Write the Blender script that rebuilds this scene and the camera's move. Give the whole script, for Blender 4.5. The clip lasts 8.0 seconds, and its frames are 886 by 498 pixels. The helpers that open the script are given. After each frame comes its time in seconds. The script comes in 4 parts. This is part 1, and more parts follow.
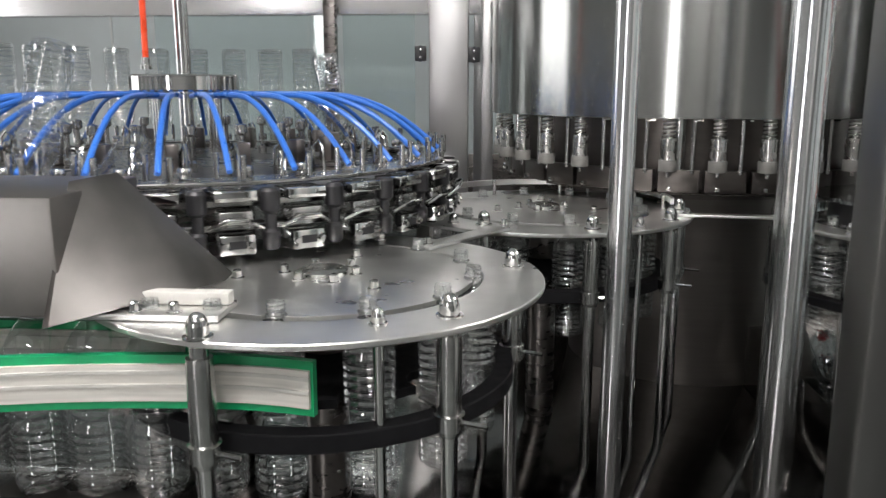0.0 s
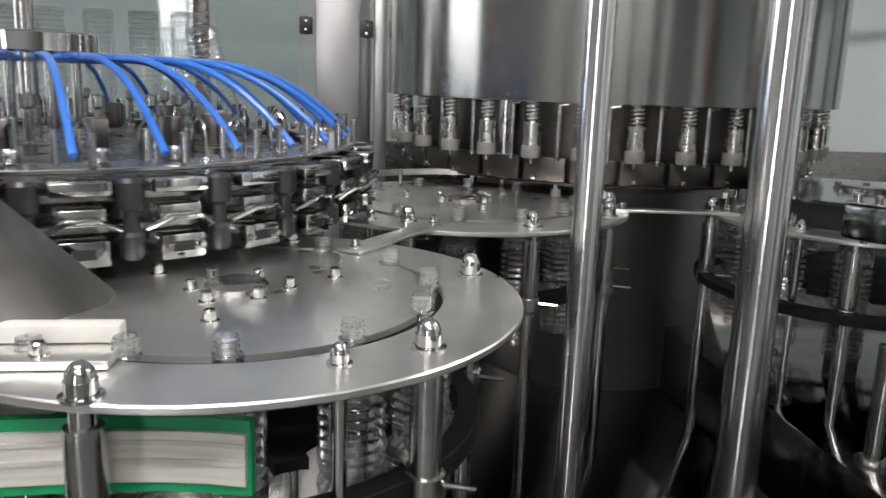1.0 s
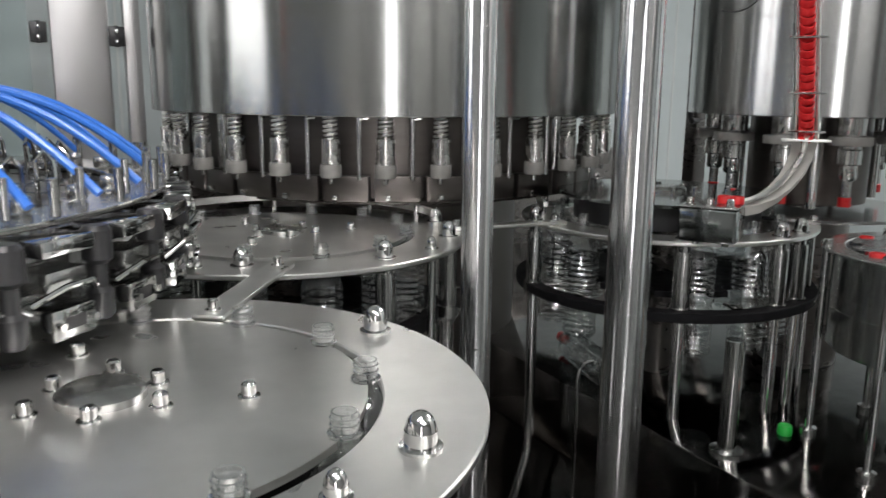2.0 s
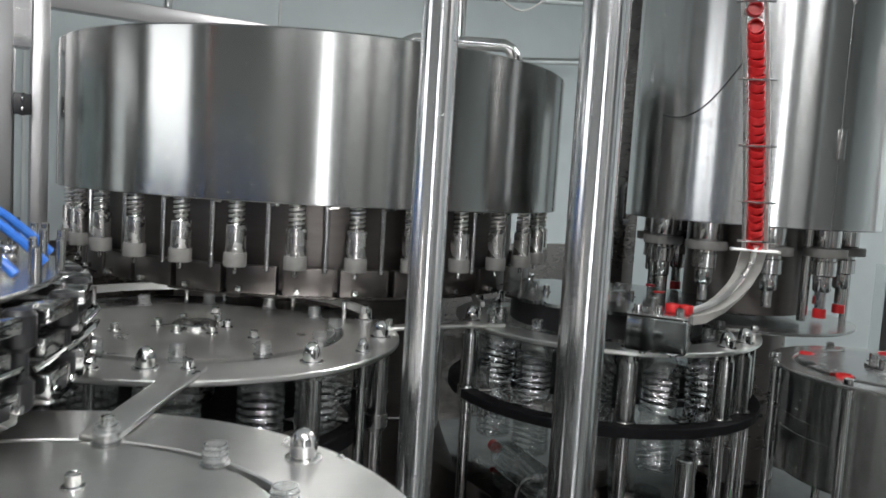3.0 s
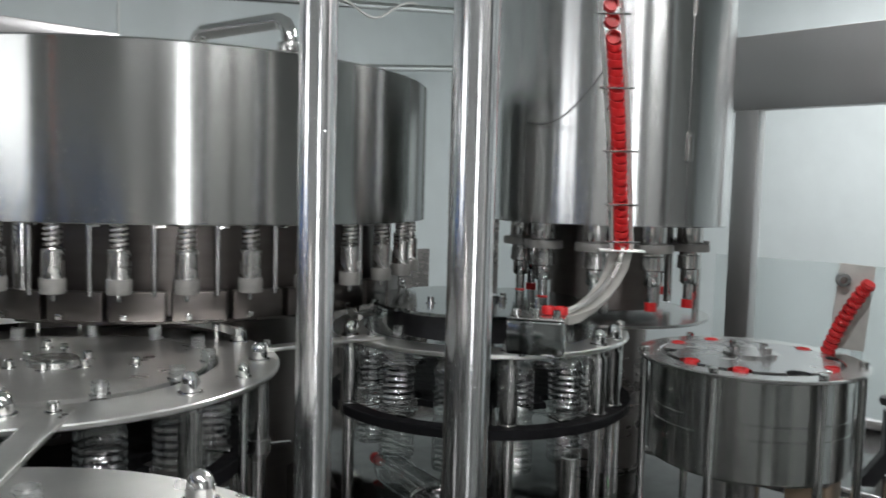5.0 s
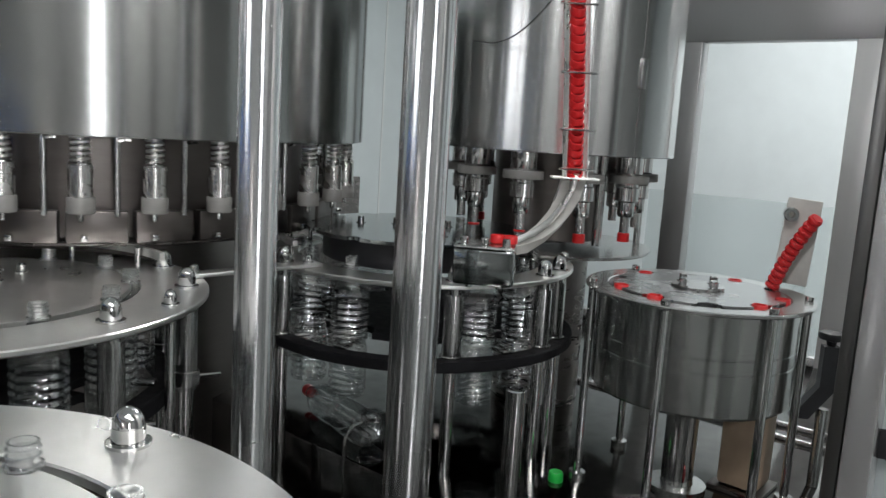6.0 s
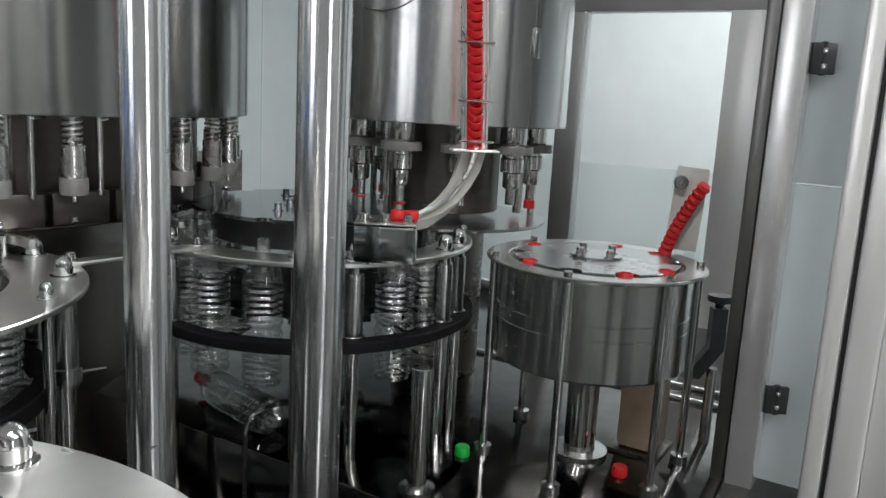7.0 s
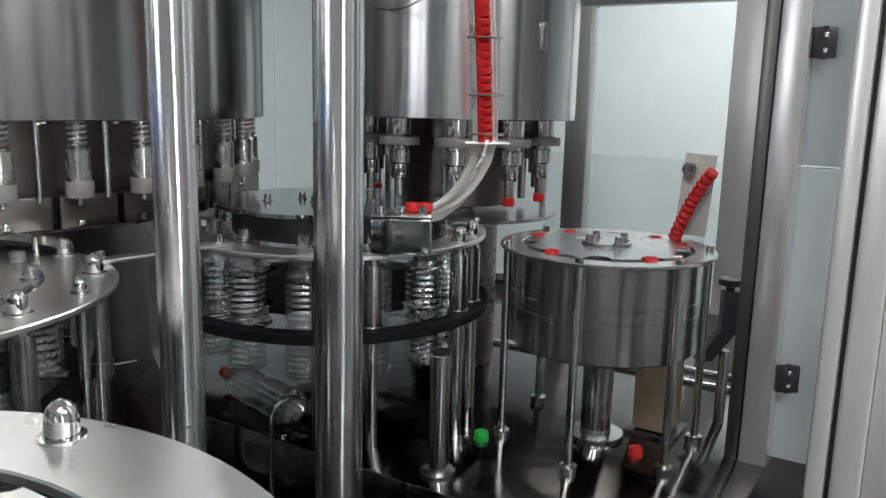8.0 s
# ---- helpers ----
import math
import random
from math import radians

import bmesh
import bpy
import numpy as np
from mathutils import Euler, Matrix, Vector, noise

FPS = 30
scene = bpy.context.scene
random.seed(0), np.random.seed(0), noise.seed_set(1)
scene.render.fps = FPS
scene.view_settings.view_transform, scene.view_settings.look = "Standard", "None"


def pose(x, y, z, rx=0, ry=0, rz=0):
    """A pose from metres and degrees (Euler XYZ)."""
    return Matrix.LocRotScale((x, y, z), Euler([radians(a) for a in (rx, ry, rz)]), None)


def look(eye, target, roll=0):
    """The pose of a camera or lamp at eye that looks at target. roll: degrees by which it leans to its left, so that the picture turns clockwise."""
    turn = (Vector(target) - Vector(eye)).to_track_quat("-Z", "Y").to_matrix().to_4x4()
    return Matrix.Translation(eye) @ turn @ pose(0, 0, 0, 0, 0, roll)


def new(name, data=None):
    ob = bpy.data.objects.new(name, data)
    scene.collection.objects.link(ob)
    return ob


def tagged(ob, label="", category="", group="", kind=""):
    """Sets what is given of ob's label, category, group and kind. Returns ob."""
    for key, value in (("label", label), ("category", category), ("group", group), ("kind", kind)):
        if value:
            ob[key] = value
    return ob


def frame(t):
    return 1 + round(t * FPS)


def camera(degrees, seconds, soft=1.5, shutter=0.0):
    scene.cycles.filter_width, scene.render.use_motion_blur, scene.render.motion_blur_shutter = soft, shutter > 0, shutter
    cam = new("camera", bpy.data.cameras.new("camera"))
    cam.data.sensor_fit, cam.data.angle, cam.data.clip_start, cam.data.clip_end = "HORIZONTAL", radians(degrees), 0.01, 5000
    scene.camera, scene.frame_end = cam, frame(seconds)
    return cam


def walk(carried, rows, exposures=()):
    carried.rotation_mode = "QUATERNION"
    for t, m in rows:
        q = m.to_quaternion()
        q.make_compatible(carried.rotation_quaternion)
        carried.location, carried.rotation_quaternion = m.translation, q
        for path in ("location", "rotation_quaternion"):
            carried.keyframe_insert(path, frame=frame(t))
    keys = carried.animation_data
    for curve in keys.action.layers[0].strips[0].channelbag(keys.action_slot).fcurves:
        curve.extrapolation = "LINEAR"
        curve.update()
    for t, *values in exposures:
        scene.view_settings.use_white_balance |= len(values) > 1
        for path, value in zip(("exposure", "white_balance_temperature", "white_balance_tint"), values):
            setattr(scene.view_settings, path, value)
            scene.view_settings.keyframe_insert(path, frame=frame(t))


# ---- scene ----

# ------------------------------------------------------------------ camera
cam = camera(58.5, 8.0, soft=1.4, shutter=0.25)
PATH = [
    (0, (0.125, -0.087, 1.560), (0.020, 1.476, 1.240), 0.0),
    (0.5, (0.030, 0.059, 1.547), (0.051, 1.626, 1.228), 0.4),
    (1, (-0.037, 0.197, 1.525), (0.163, 1.748, 1.189), 1.9),
    (1.5, (-0.140, 0.333, 1.547), (0.330, 1.823, 1.198), 0.7),
    (1.7, (-0.195, 0.370, 1.553), (0.393, 1.817, 1.200), 0.2),
    (2.8, (-0.261, 0.628, 1.509), (0.660, 1.926, 1.335), 2.7),
    (3, (-0.206, 0.584, 1.549), (0.687, 1.905, 1.409), 3.5),
    (3.5, (-0.184, 0.600, 1.577), (0.729, 1.911, 1.500), 1.6),
    (4, (-0.199, 0.593, 1.578), (0.738, 1.889, 1.535), -0.2),
    (4.5, (-0.224, 0.606, 1.574), (0.806, 1.829, 1.526), 0.6),
    (4.8, (-0.248, 0.627, 1.567), (0.829, 1.807, 1.475), 0.9),
    (5, (-0.232, 0.626, 1.562), (0.888, 1.764, 1.443), 1.5),
    (5.2, (-0.251, 0.646, 1.545), (0.939, 1.707, 1.408), 1.7),
    (6.3, (-0.176, 0.734, 1.535), (1.059, 1.712, 1.259), 3.7),
    (6.5, (-0.172, 0.742, 1.541), (1.106, 1.663, 1.255), 2.9),
    (7, (-0.181, 0.773, 1.539), (1.169, 1.583, 1.245), 3.1),
    (7.5, (-0.194, 0.769, 1.542), (1.152, 1.585, 1.256), 2.7),
    (8, (-0.220, 0.746, 1.530), (1.112, 1.582, 1.234), 1.4),
]
EXPOSURE = -0.09
walk(cam, [(t, look(eye, target, roll)) for t, eye, target, roll in PATH], exposures=[(0, EXPOSURE, 6580, 12), (1.7, EXPOSURE, 6580, 12), (2.8, EXPOSURE, 6330, 10), (8, EXPOSURE, 6330, 10)])

# ------------------------------------------------------------------ light
world = bpy.data.worlds.new("world")
world.use_nodes = True
scene.world = world
world.node_tree.nodes["Background"].inputs["Color"].default_value = (0.75, 0.85, 0.9, 1)
world.node_tree.nodes["Background"].inputs["Strength"].default_value = 0.3


def area_lamp(name, x, y, z, sx, sy, watts, colour=(1.0, 0.975, 0.955)):
    lamp = bpy.data.lights.new(name, "AREA")
    lamp.shape, lamp.size, lamp.size_y, lamp.energy, lamp.color = "RECTANGLE", sx, sy, watts, colour
    ob = new(name, lamp)
    ob.matrix_world = pose(x, y, z)
    return tagged(ob, "unseen fluorescent batten light on the ceiling", "lamp")


# ------------------------------------------------------------------ materials
def mat(name, colour, rough=0.4, metal=0.0, grain=(40, 40, 40), vary=0.15, bump=0.02, stain=3.0, aniso=0.0, uneven=0.25, **extra):
    m = bpy.data.materials.new(name)
    m.use_nodes = True
    n, l = m.node_tree.nodes, m.node_tree.links
    b = n["Principled BSDF"]
    co = n.new("ShaderNodeTexCoord")
    mp = n.new("ShaderNodeMapping")
    mp.inputs["Scale"].default_value = grain
    l.new(co.outputs["Object"], mp.inputs["Vector"])
    fine = n.new("ShaderNodeTexNoise")
    fine.inputs["Scale"].default_value, fine.inputs["Detail"].default_value = 1.0, 4.0
    l.new(mp.outputs["Vector"], fine.inputs["Vector"])
    big = n.new("ShaderNodeTexNoise")
    big.inputs["Scale"].default_value, big.inputs["Detail"].default_value = stain, 5.0
    l.new(co.outputs["Object"], big.inputs["Vector"])
    mix = n.new("ShaderNodeMath")
    mix.operation = "MULTIPLY_ADD"
    l.new(fine.outputs["Fac"], mix.inputs[0])
    mix.inputs[1].default_value = 0.5
    half = n.new("ShaderNodeMath")
    half.operation = "MULTIPLY"
    half.inputs[1].default_value = 0.5
    l.new(big.outputs["Fac"], half.inputs[0])
    l.new(half.outputs[0], mix.inputs[2])
    ramp = n.new("ShaderNodeMapRange")
    ramp.inputs["From Min"].default_value, ramp.inputs["From Max"].default_value = 0.3, 0.7
    ramp.inputs["To Min"].default_value, ramp.inputs["To Max"].default_value = 1 - vary, 1 + vary
    l.new(mix.outputs[0], ramp.inputs["Value"])
    mul = n.new("ShaderNodeVectorMath")
    mul.operation = "SCALE"
    mul.inputs[0].default_value = colour
    l.new(ramp.outputs["Result"], mul.inputs["Scale"])
    l.new(mul.outputs["Vector"], b.inputs["Base Color"])
    r = n.new("ShaderNodeMapRange")
    r.inputs["From Min"].default_value, r.inputs["From Max"].default_value = 0.3, 0.7
    r.inputs["To Min"].default_value, r.inputs["To Max"].default_value = rough * (1 - uneven), min(1, rough * (1 + uneven))
    l.new(mix.outputs[0], r.inputs["Value"])
    l.new(r.outputs["Result"], b.inputs["Roughness"])
    b.inputs["Metallic"].default_value = metal
    if bump:
        bp = n.new("ShaderNodeBump")
        bp.inputs["Strength"].default_value, bp.inputs["Distance"].default_value = bump, 0.002
        l.new(mix.outputs[0], bp.inputs["Height"])
        l.new(bp.outputs["Normal"], b.inputs["Normal"])
    if aniso:
        tg = n.new("ShaderNodeTangent")
        tg.direction_type, tg.axis = "RADIAL", "Z"
        l.new(tg.outputs["Tangent"], b.inputs["Tangent"])
        b.inputs["Anisotropic"].default_value = aniso
        b.inputs["Anisotropic Rotation"].default_value = extra.pop("turn", 0.0)
    for key, value in extra.items():
        b.inputs[key.replace("_", " ")].default_value = value
    return m


def clear_mat(name, tint, gloss_rough=0.03, haze=0.0, gloss=0.05, rim=0.6):
    """Thin clear plastic or glass: see-through, with gloss that grows towards the rim."""
    m = bpy.data.materials.new(name)
    m.use_nodes = True
    n, l = m.node_tree.nodes, m.node_tree.links
    n.remove(n["Principled BSDF"])
    out = n["Material Output"]
    clear = n.new("ShaderNodeBsdfTransparent")
    clear.inputs["Color"].default_value = (*tint, 1)
    shine = n.new("ShaderNodeBsdfGlossy")
    shine.inputs["Roughness"].default_value = gloss_rough
    edge = n.new("ShaderNodeLayerWeight")
    edge.inputs["Blend"].default_value = 0.25
    soft = n.new("ShaderNodeMapRange")
    soft.inputs["To Min"].default_value, soft.inputs["To Max"].default_value = gloss, rim
    l.new(edge.outputs["Facing"], soft.inputs["Value"])
    mix = n.new("ShaderNodeMixShader")
    l.new(soft.outputs["Result"], mix.inputs[0])
    l.new(clear.outputs[0], mix.inputs[1])
    l.new(shine.outputs[0], mix.inputs[2])
    last = mix
    if haze:
        veil = n.new("ShaderNodeBsdfDiffuse")
        veil.inputs["Color"].default_value = (0.75, 0.8, 0.8, 1)
        again = n.new("ShaderNodeMixShader")
        again.inputs[0].default_value = haze
        l.new(mix.outputs[0], again.inputs[1])
        l.new(veil.outputs[0], again.inputs[2])
        last = again
    l.new(last.outputs[0], out.inputs["Surface"])
    return m


def glow_mat(name, colour, strength):
    m = bpy.data.materials.new(name)
    m.use_nodes = True
    n, l = m.node_tree.nodes, m.node_tree.links
    n.remove(n["Principled BSDF"])
    e = n.new("ShaderNodeEmission")
    e.inputs["Color"].default_value, e.inputs["Strength"].default_value = (*colour, 1), strength
    l.new(e.outputs[0], n["Material Output"].inputs["Surface"])
    return m


# Dimmer copy of the drum steel, its darker reflections set in the base.
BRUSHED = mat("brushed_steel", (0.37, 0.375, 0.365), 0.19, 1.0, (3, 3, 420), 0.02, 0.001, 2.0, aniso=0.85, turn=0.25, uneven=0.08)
POST = mat("rubbed_post_steel", (0.74, 0.745, 0.75), 0.18, 1.0, (60, 60, 4), 0.05, 0.004, 6.0, uneven=0.15)
CHROME = mat("polished_steel", (0.62, 0.62, 0.61), 0.10, 1.0, (60, 60, 6), 0.08, 0.01, 6.0)
PLATE = mat("satin_plate_steel", (0.88, 0.875, 0.855), 0.31, 1.0, (11, 11, 11), 0.13, 0.010, 5.0, uneven=0.20)
STEEL = mat("machined_steel", (0.50, 0.50, 0.49), 0.22, 1.0, (60, 60, 60), 0.15, 0.02, 12.0)
# Dark base also carries the shade below the deck and behind the machine.
DULL = mat("worn_shaded_steel", (0.185, 0.17, 0.162), 0.28, 1.0, (20, 20, 60), 0.09, 0.01, 4.0)
# Dimmer copy of the frame steel for posts and beams in less light.
DIMFRAME = mat("dimly_lit_frame_steel", (0.46, 0.455, 0.455), 0.34, 0.9, (160, 160, 4), 0.02, 0.001, 3.0, uneven=0.06)
# Shaded copy of the frame steel; the shade is in its colour.
SHADEFRAME = mat("shaded_frame_steel", (0.20, 0.195, 0.19), 0.34, 1.0, (160, 160, 4), 0.03, 0.001, 3.0, uneven=0.06)
# Lit copy of the frame steel, made brighter in its base.
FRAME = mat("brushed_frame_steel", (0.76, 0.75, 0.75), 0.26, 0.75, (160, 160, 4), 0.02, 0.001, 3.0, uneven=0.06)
# Near-black base stands in for the shade and dark reflections below the deck.
BED = mat("wet_shaded_bed_steel", (0.15, 0.147, 0.142), 0.10, 1.0, (25, 25, 25), 0.25, 0.05, 5.0)
VALVESTEEL = mat("bright_valve_steel", (0.68, 0.67, 0.65), 0.27, 1.0, (40, 40, 40), 0.10, 0.01, 20.0)
SPRINGSTEEL = mat("bright_spring_steel", (0.80, 0.79, 0.77), 0.30, 1.0, (60, 60, 60), 0.08, 0.0, 20.0)
DISCSTEEL = mat("rubbed_disc_steel", (0.36, 0.37, 0.37), 0.26, 1.0, (30, 30, 30), 0.10, 0.01, 7.0)
# Lit copy of the drum steel, brighter base for a brighter reflection.
CAPSTEEL = mat("lit_brushed_steel", (0.56, 0.565, 0.56), 0.22, 1.0, (3, 3, 420), 0.02, 0.001, 2.0, aniso=0.85, turn=0.25, uneven=0.08)
# Dark bases of these two stand in for shade under the drums.
PEDESTAL = mat("shaded_pedestal_steel", (0.18, 0.165, 0.155), 0.38, 1.0, (6, 6, 120), 0.10, 0.01, 3.0, uneven=0.15)
CORESTEEL = mat("shaded_core_steel", (0.135, 0.122, 0.115), 0.33, 1.0, (12, 12, 60), 0.15, 0.01, 3.0, uneven=0.15)
DARKMIRROR = mat("dark_mirror_steel", (0.30, 0.32, 0.315), 0.13, 1.0, (20, 20, 20), 0.06, 0.004, 4.0)
BOWLSTEEL = mat("dark_polished_steel", (0.50, 0.51, 0.495), 0.19, 1.0, (3, 3, 300), 0.04, 0.003, 3.0, aniso=0.7, turn=0.25)
BLACK = mat("black_plastic", (0.018, 0.018, 0.02), 0.38, 0.0, (60, 60, 60), 0.3, 0.03, 8.0)
RUBBER = mat("dark_nylon", (0.010, 0.010, 0.011), 0.6, 0.0, (60, 60, 60), 0.3, 0.03, 8.0, Specular_IOR_Level=0.06)
HOODSTEEL = mat("worn_hood_steel", (0.23, 0.217, 0.208), 0.38, 1.0, (14, 14, 14), 0.22, 0.03, 5.0, uneven=0.3)
GREYNYLON = mat("grey_nylon", (0.20, 0.195, 0.185), 0.45, 0.0, (50, 50, 50), 0.15, 0.03, 10.0)
NYLON = mat("grey_white_nylon", (0.50, 0.49, 0.46), 0.42, 0.0, (50, 50, 50), 0.12, 0.03, 10.0)
GREEN = mat("green_plastic", (0.0, 0.30, 0.11), 0.38, 0.0, (50, 50, 50), 0.15, 0.02, 8.0)
STRIP = mat("worn_white_strip", (0.55, 0.53, 0.49), 0.5, 0.0, (6, 6, 160), 0.25, 0.05, 6.0)
BLUE = mat("blue_tube_plastic", (0.035, 0.155, 0.56), 0.30, 0.0, (30, 30, 30), 0.1, 0.0, 6.0)
RED = mat("red_cap_plastic", (0.52, 0.016, 0.018), 0.32, 0.0, (60, 60, 60), 0.12, 0.02, 20.0)
ORANGE = mat("orange_tube_plastic", (0.75, 0.07, 0.02), 0.3, 0.0, (30, 30, 30), 0.1, 0.0, 6.0)
LIME = mat("green_cap_plastic", (0.01, 0.32, 0.04), 0.35, 0.0, (30, 30, 30), 0.1, 0.0, 6.0)
WALL = mat("pale_wall_panel", (0.60, 0.655, 0.66), 0.45, 0.0, (8, 8, 8), 0.05, 0.02, 0.8)
# For walls out of view, kept dark so the drums reflect less light.
HALL = mat("unseen_grey_wall", (0.28, 0.282, 0.278), 0.5, 0.0, (8, 8, 8), 0.08, 0.02, 0.8)
# Lit copy of the frame steel for the bright door and bay post.
SATIN = mat("satin_door_steel", (0.80, 0.79, 0.78), 0.30, 0.65, (160, 160, 4), 0.02, 0.001, 3.0, uneven=0.06)
CEIL = mat("ceiling_panel", (0.68, 0.71, 0.70), 0.6, 0.0, (8, 8, 8), 0.05, 0.02, 0.8)
FLOOR = mat("epoxy_floor", (0.12, 0.13, 0.125), 0.3, 0.0, (12, 12, 12), 0.2, 0.03, 1.5)
CREAM = mat("motor_paint", (0.36, 0.27, 0.19), 0.45, 0.0, (30, 30, 30), 0.2, 0.03, 6.0)
CABLE = mat("white_cable", (0.6, 0.6, 0.58), 0.5, 0.0, (30, 30, 30), 0.1, 0.0, 6.0)
WIRE = mat("dark_wire", (0.05, 0.05, 0.05), 0.5, 0.0, (30, 30, 30), 0.1, 0.0, 6.0)
PET = clear_mat("clear_bottle_plastic", (0.95, 0.965, 0.965), 0.04, haze=0.008, gloss=0.19, rim=0.45)
PET_NECK = clear_mat("clear_neck_plastic", (0.80, 0.82, 0.82), 0.03, haze=0.02, gloss=0.34, rim=0.75)
GUARD = clear_mat("clear_guard_panel", (0.90, 0.95, 0.95), 0.02, haze=0.05)
SHEET = clear_mat("hazy_plastic_sheet", (0.95, 0.97, 0.97), 0.2, haze=0.10, gloss=0.03)
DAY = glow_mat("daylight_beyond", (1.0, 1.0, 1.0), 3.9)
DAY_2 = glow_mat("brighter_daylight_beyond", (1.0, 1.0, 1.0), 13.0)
TUBE = glow_mat("fluorescent_tube", (0.97, 1.0, 0.98), 20.0)


# ------------------------------------------------------------------ mesh tools
def lathe(profile, seg=32, bm=None, x=0, y=0):
    """Turns a closed (r, z) profile round a vertical axis at x, y."""
    bm = bm or bmesh.new()
    rings = []
    for k in range(seg):
        a = 2 * math.pi * k / seg
        c, s = math.cos(a), math.sin(a)
        rings.append([bm.verts.new((x + r * c, y + r * s, z)) for r, z in profile])
    n = len(profile)
    for k in range(seg):
        p, q = rings[k], rings[(k + 1) % seg]
        for i in range(n):
            j = (i + 1) % n
            if profile[i][0] < 1e-6 and profile[j][0] < 1e-6:
                continue
            bm.faces.new((p[i], q[i], q[j], p[j]))
    bmesh.ops.remove_doubles(bm, verts=bm.verts, dist=1e-6)
    return bm


def rod(r, z0, z1, seg=16, b=0.0015, bm=None, x=0, y=0):
    b = min(b, r * 0.4, abs(z1 - z0) * 0.3)
    return lathe([(0, z0), (r - b, z0), (r, z0 + b), (r, z1 - b), (r - b, z1), (0, z1)], seg, bm, x, y)


def ring(r0, r1, z0, z1, seg=64, b=0.002, bm=None):
    return lathe([(r0, z0), (r1 - b, z0), (r1, z0 + b), (r1, z1 - b), (r1 - b, z1), (r0 + b, z1), (r0, z1 - b)], seg, bm)


def box(x0, x1, y0, y1, z0, z1, b=0.003, bm=None, m=None):
    bm = bm or bmesh.new()
    made = bmesh.ops.create_cube(bm, size=1)["verts"]
    for v in made:
        v.co = Vector(((x0 + x1) / 2 + v.co.x * (x1 - x0), (y0 + y1) / 2 + v.co.y * (y1 - y0), (z0 + z1) / 2 + v.co.z * (z1 - z0)))
    if b:
        edges = list({e for v in made for e in v.link_edges})
        made = bmesh.ops.bevel(bm, geom=edges, offset=b, segments=2, profile=0.5, affect="EDGES")["verts"]
    if m is not None:
        bm.verts.ensure_lookup_table()
        bmesh.ops.transform(bm, matrix=m, verts=bm.verts)
    return bm


def tube(points, r, seg=8, bm=None):
    """Sweeps a round section along points."""
    bm = bm or bmesh.new()
    pts = [Vector(p) for p in points]
    rows, up = [], Vector((0.13, 0.21, 0.97))
    for i, p in enumerate(pts):
        d = (pts[min(i + 1, len(pts) - 1)] - pts[max(i - 1, 0)]).normalized()
        side = d.cross(up)
        if side.length < 0.05:
            side = d.cross(Vector((1, 0.1, 0)))
        side.normalize()
        top = side.cross(d)
        up = top
        rows.append([bm.verts.new(p + r * (math.cos(2 * math.pi * k / seg) * side + math.sin(2 * math.pi * k / seg) * top)) for k in range(seg)])
    for a, b in zip(rows, rows[1:]):
        for k in range(seg):
            bm.faces.new((a[k], a[(k + 1) % seg], b[(k + 1) % seg], b[k]))
    bm.faces.new(rows[0][::-1])
    bm.faces.new(rows[-1])
    return bm


def slab(outline, z0, z1, bm=None):
    """A flat plate of that outline."""
    bm = bm or bmesh.new()
    low = [bm.verts.new((x, y, z0)) for x, y in outline]
    high = [bm.verts.new((x, y, z1)) for x, y in outline]
    bm.faces.new(low[::-1])
    bm.faces.new(high)
    for i in range(len(low)):
        j = (i + 1) % len(low)
        bm.faces.new((low[i], low[j], high[j], high[i]))
    return bm


def ribbon(points, height, thick, bm=None):
    """An upright strip that follows points (x, y, z of its foot)."""
    bm = bm or bmesh.new()
    pts = [Vector(p) for p in points]
    rows = []
    for i, p in enumerate(pts):
        d = pts[min(i + 1, len(pts) - 1)] - pts[max(i - 1, 0)]
        n = Vector((-d.y, d.x, 0)).normalized() * thick / 2
        u = Vector((0, 0, height))
        rows.append([bm.verts.new(q) for q in (p - n, p + n, p + n + u, p - n + u)])
    for a, b in zip(rows, rows[1:]):
        for k in range(4):
            bm.faces.new((a[k], a[(k + 1) % 4], b[(k + 1) % 4], b[k]))
    bm.faces.new(rows[0][::-1])
    bm.faces.new(rows[-1])
    return bm


def mesh_of(name, bm, material):
    bmesh.ops.recalc_face_normals(bm, faces=bm.faces)
    me = bpy.data.meshes.new(name)
    bm.to_mesh(me)
    bm.free()
    me.materials.append(material)
    me.polygons.foreach_set("use_smooth", [True] * len(me.polygons))
    me.set_sharp_from_angle(angle=radians(38))
    return me


def part(name, bm, material, parent, label=""):
    ob = new(name, mesh_of(name, bm, material))
    ob.parent = parent
    return tagged(ob, label)


def again(name, me, parent, m, label=""):
    """One more part on a mesh that is there already."""
    ob = new(name, me)
    ob.parent = parent
    ob.matrix_basis = m
    return tagged(ob, label)


def thing(name, x, y, z, label, category, group="", kind=""):
    ob = new(name)
    ob.empty_display_size = 0.05
    ob.matrix_basis = pose(x, y, z)
    return tagged(ob, label, category, group, kind)


def structure(name, bm, material, label):
    return tagged(new(name, mesh_of(name, bm, material)), label, "", "", "structure")


def turned(angle, x=0.0, y=0.0, z=0.0):
    """A pose on a wheel: moved out by x, y, z and then turned by angle degrees."""
    return pose(0, 0, 0, 0, 0, angle) @ pose(x, y, z)


# ------------------------------------------------------------------ plan
STAR_1, STAR_2, STAR_3 = (-0.184, 1.287), (0.260, 2.126), (1.216, 1.960)
RINSER, FILLER, CAPPER, BOWL = (-0.684, 1.960), (0.804, 2.763), (1.632, 1.874), (1.344, 1.323)
DECK, BED_Z, BED_LOW = 1.228, 0.815, 0.62
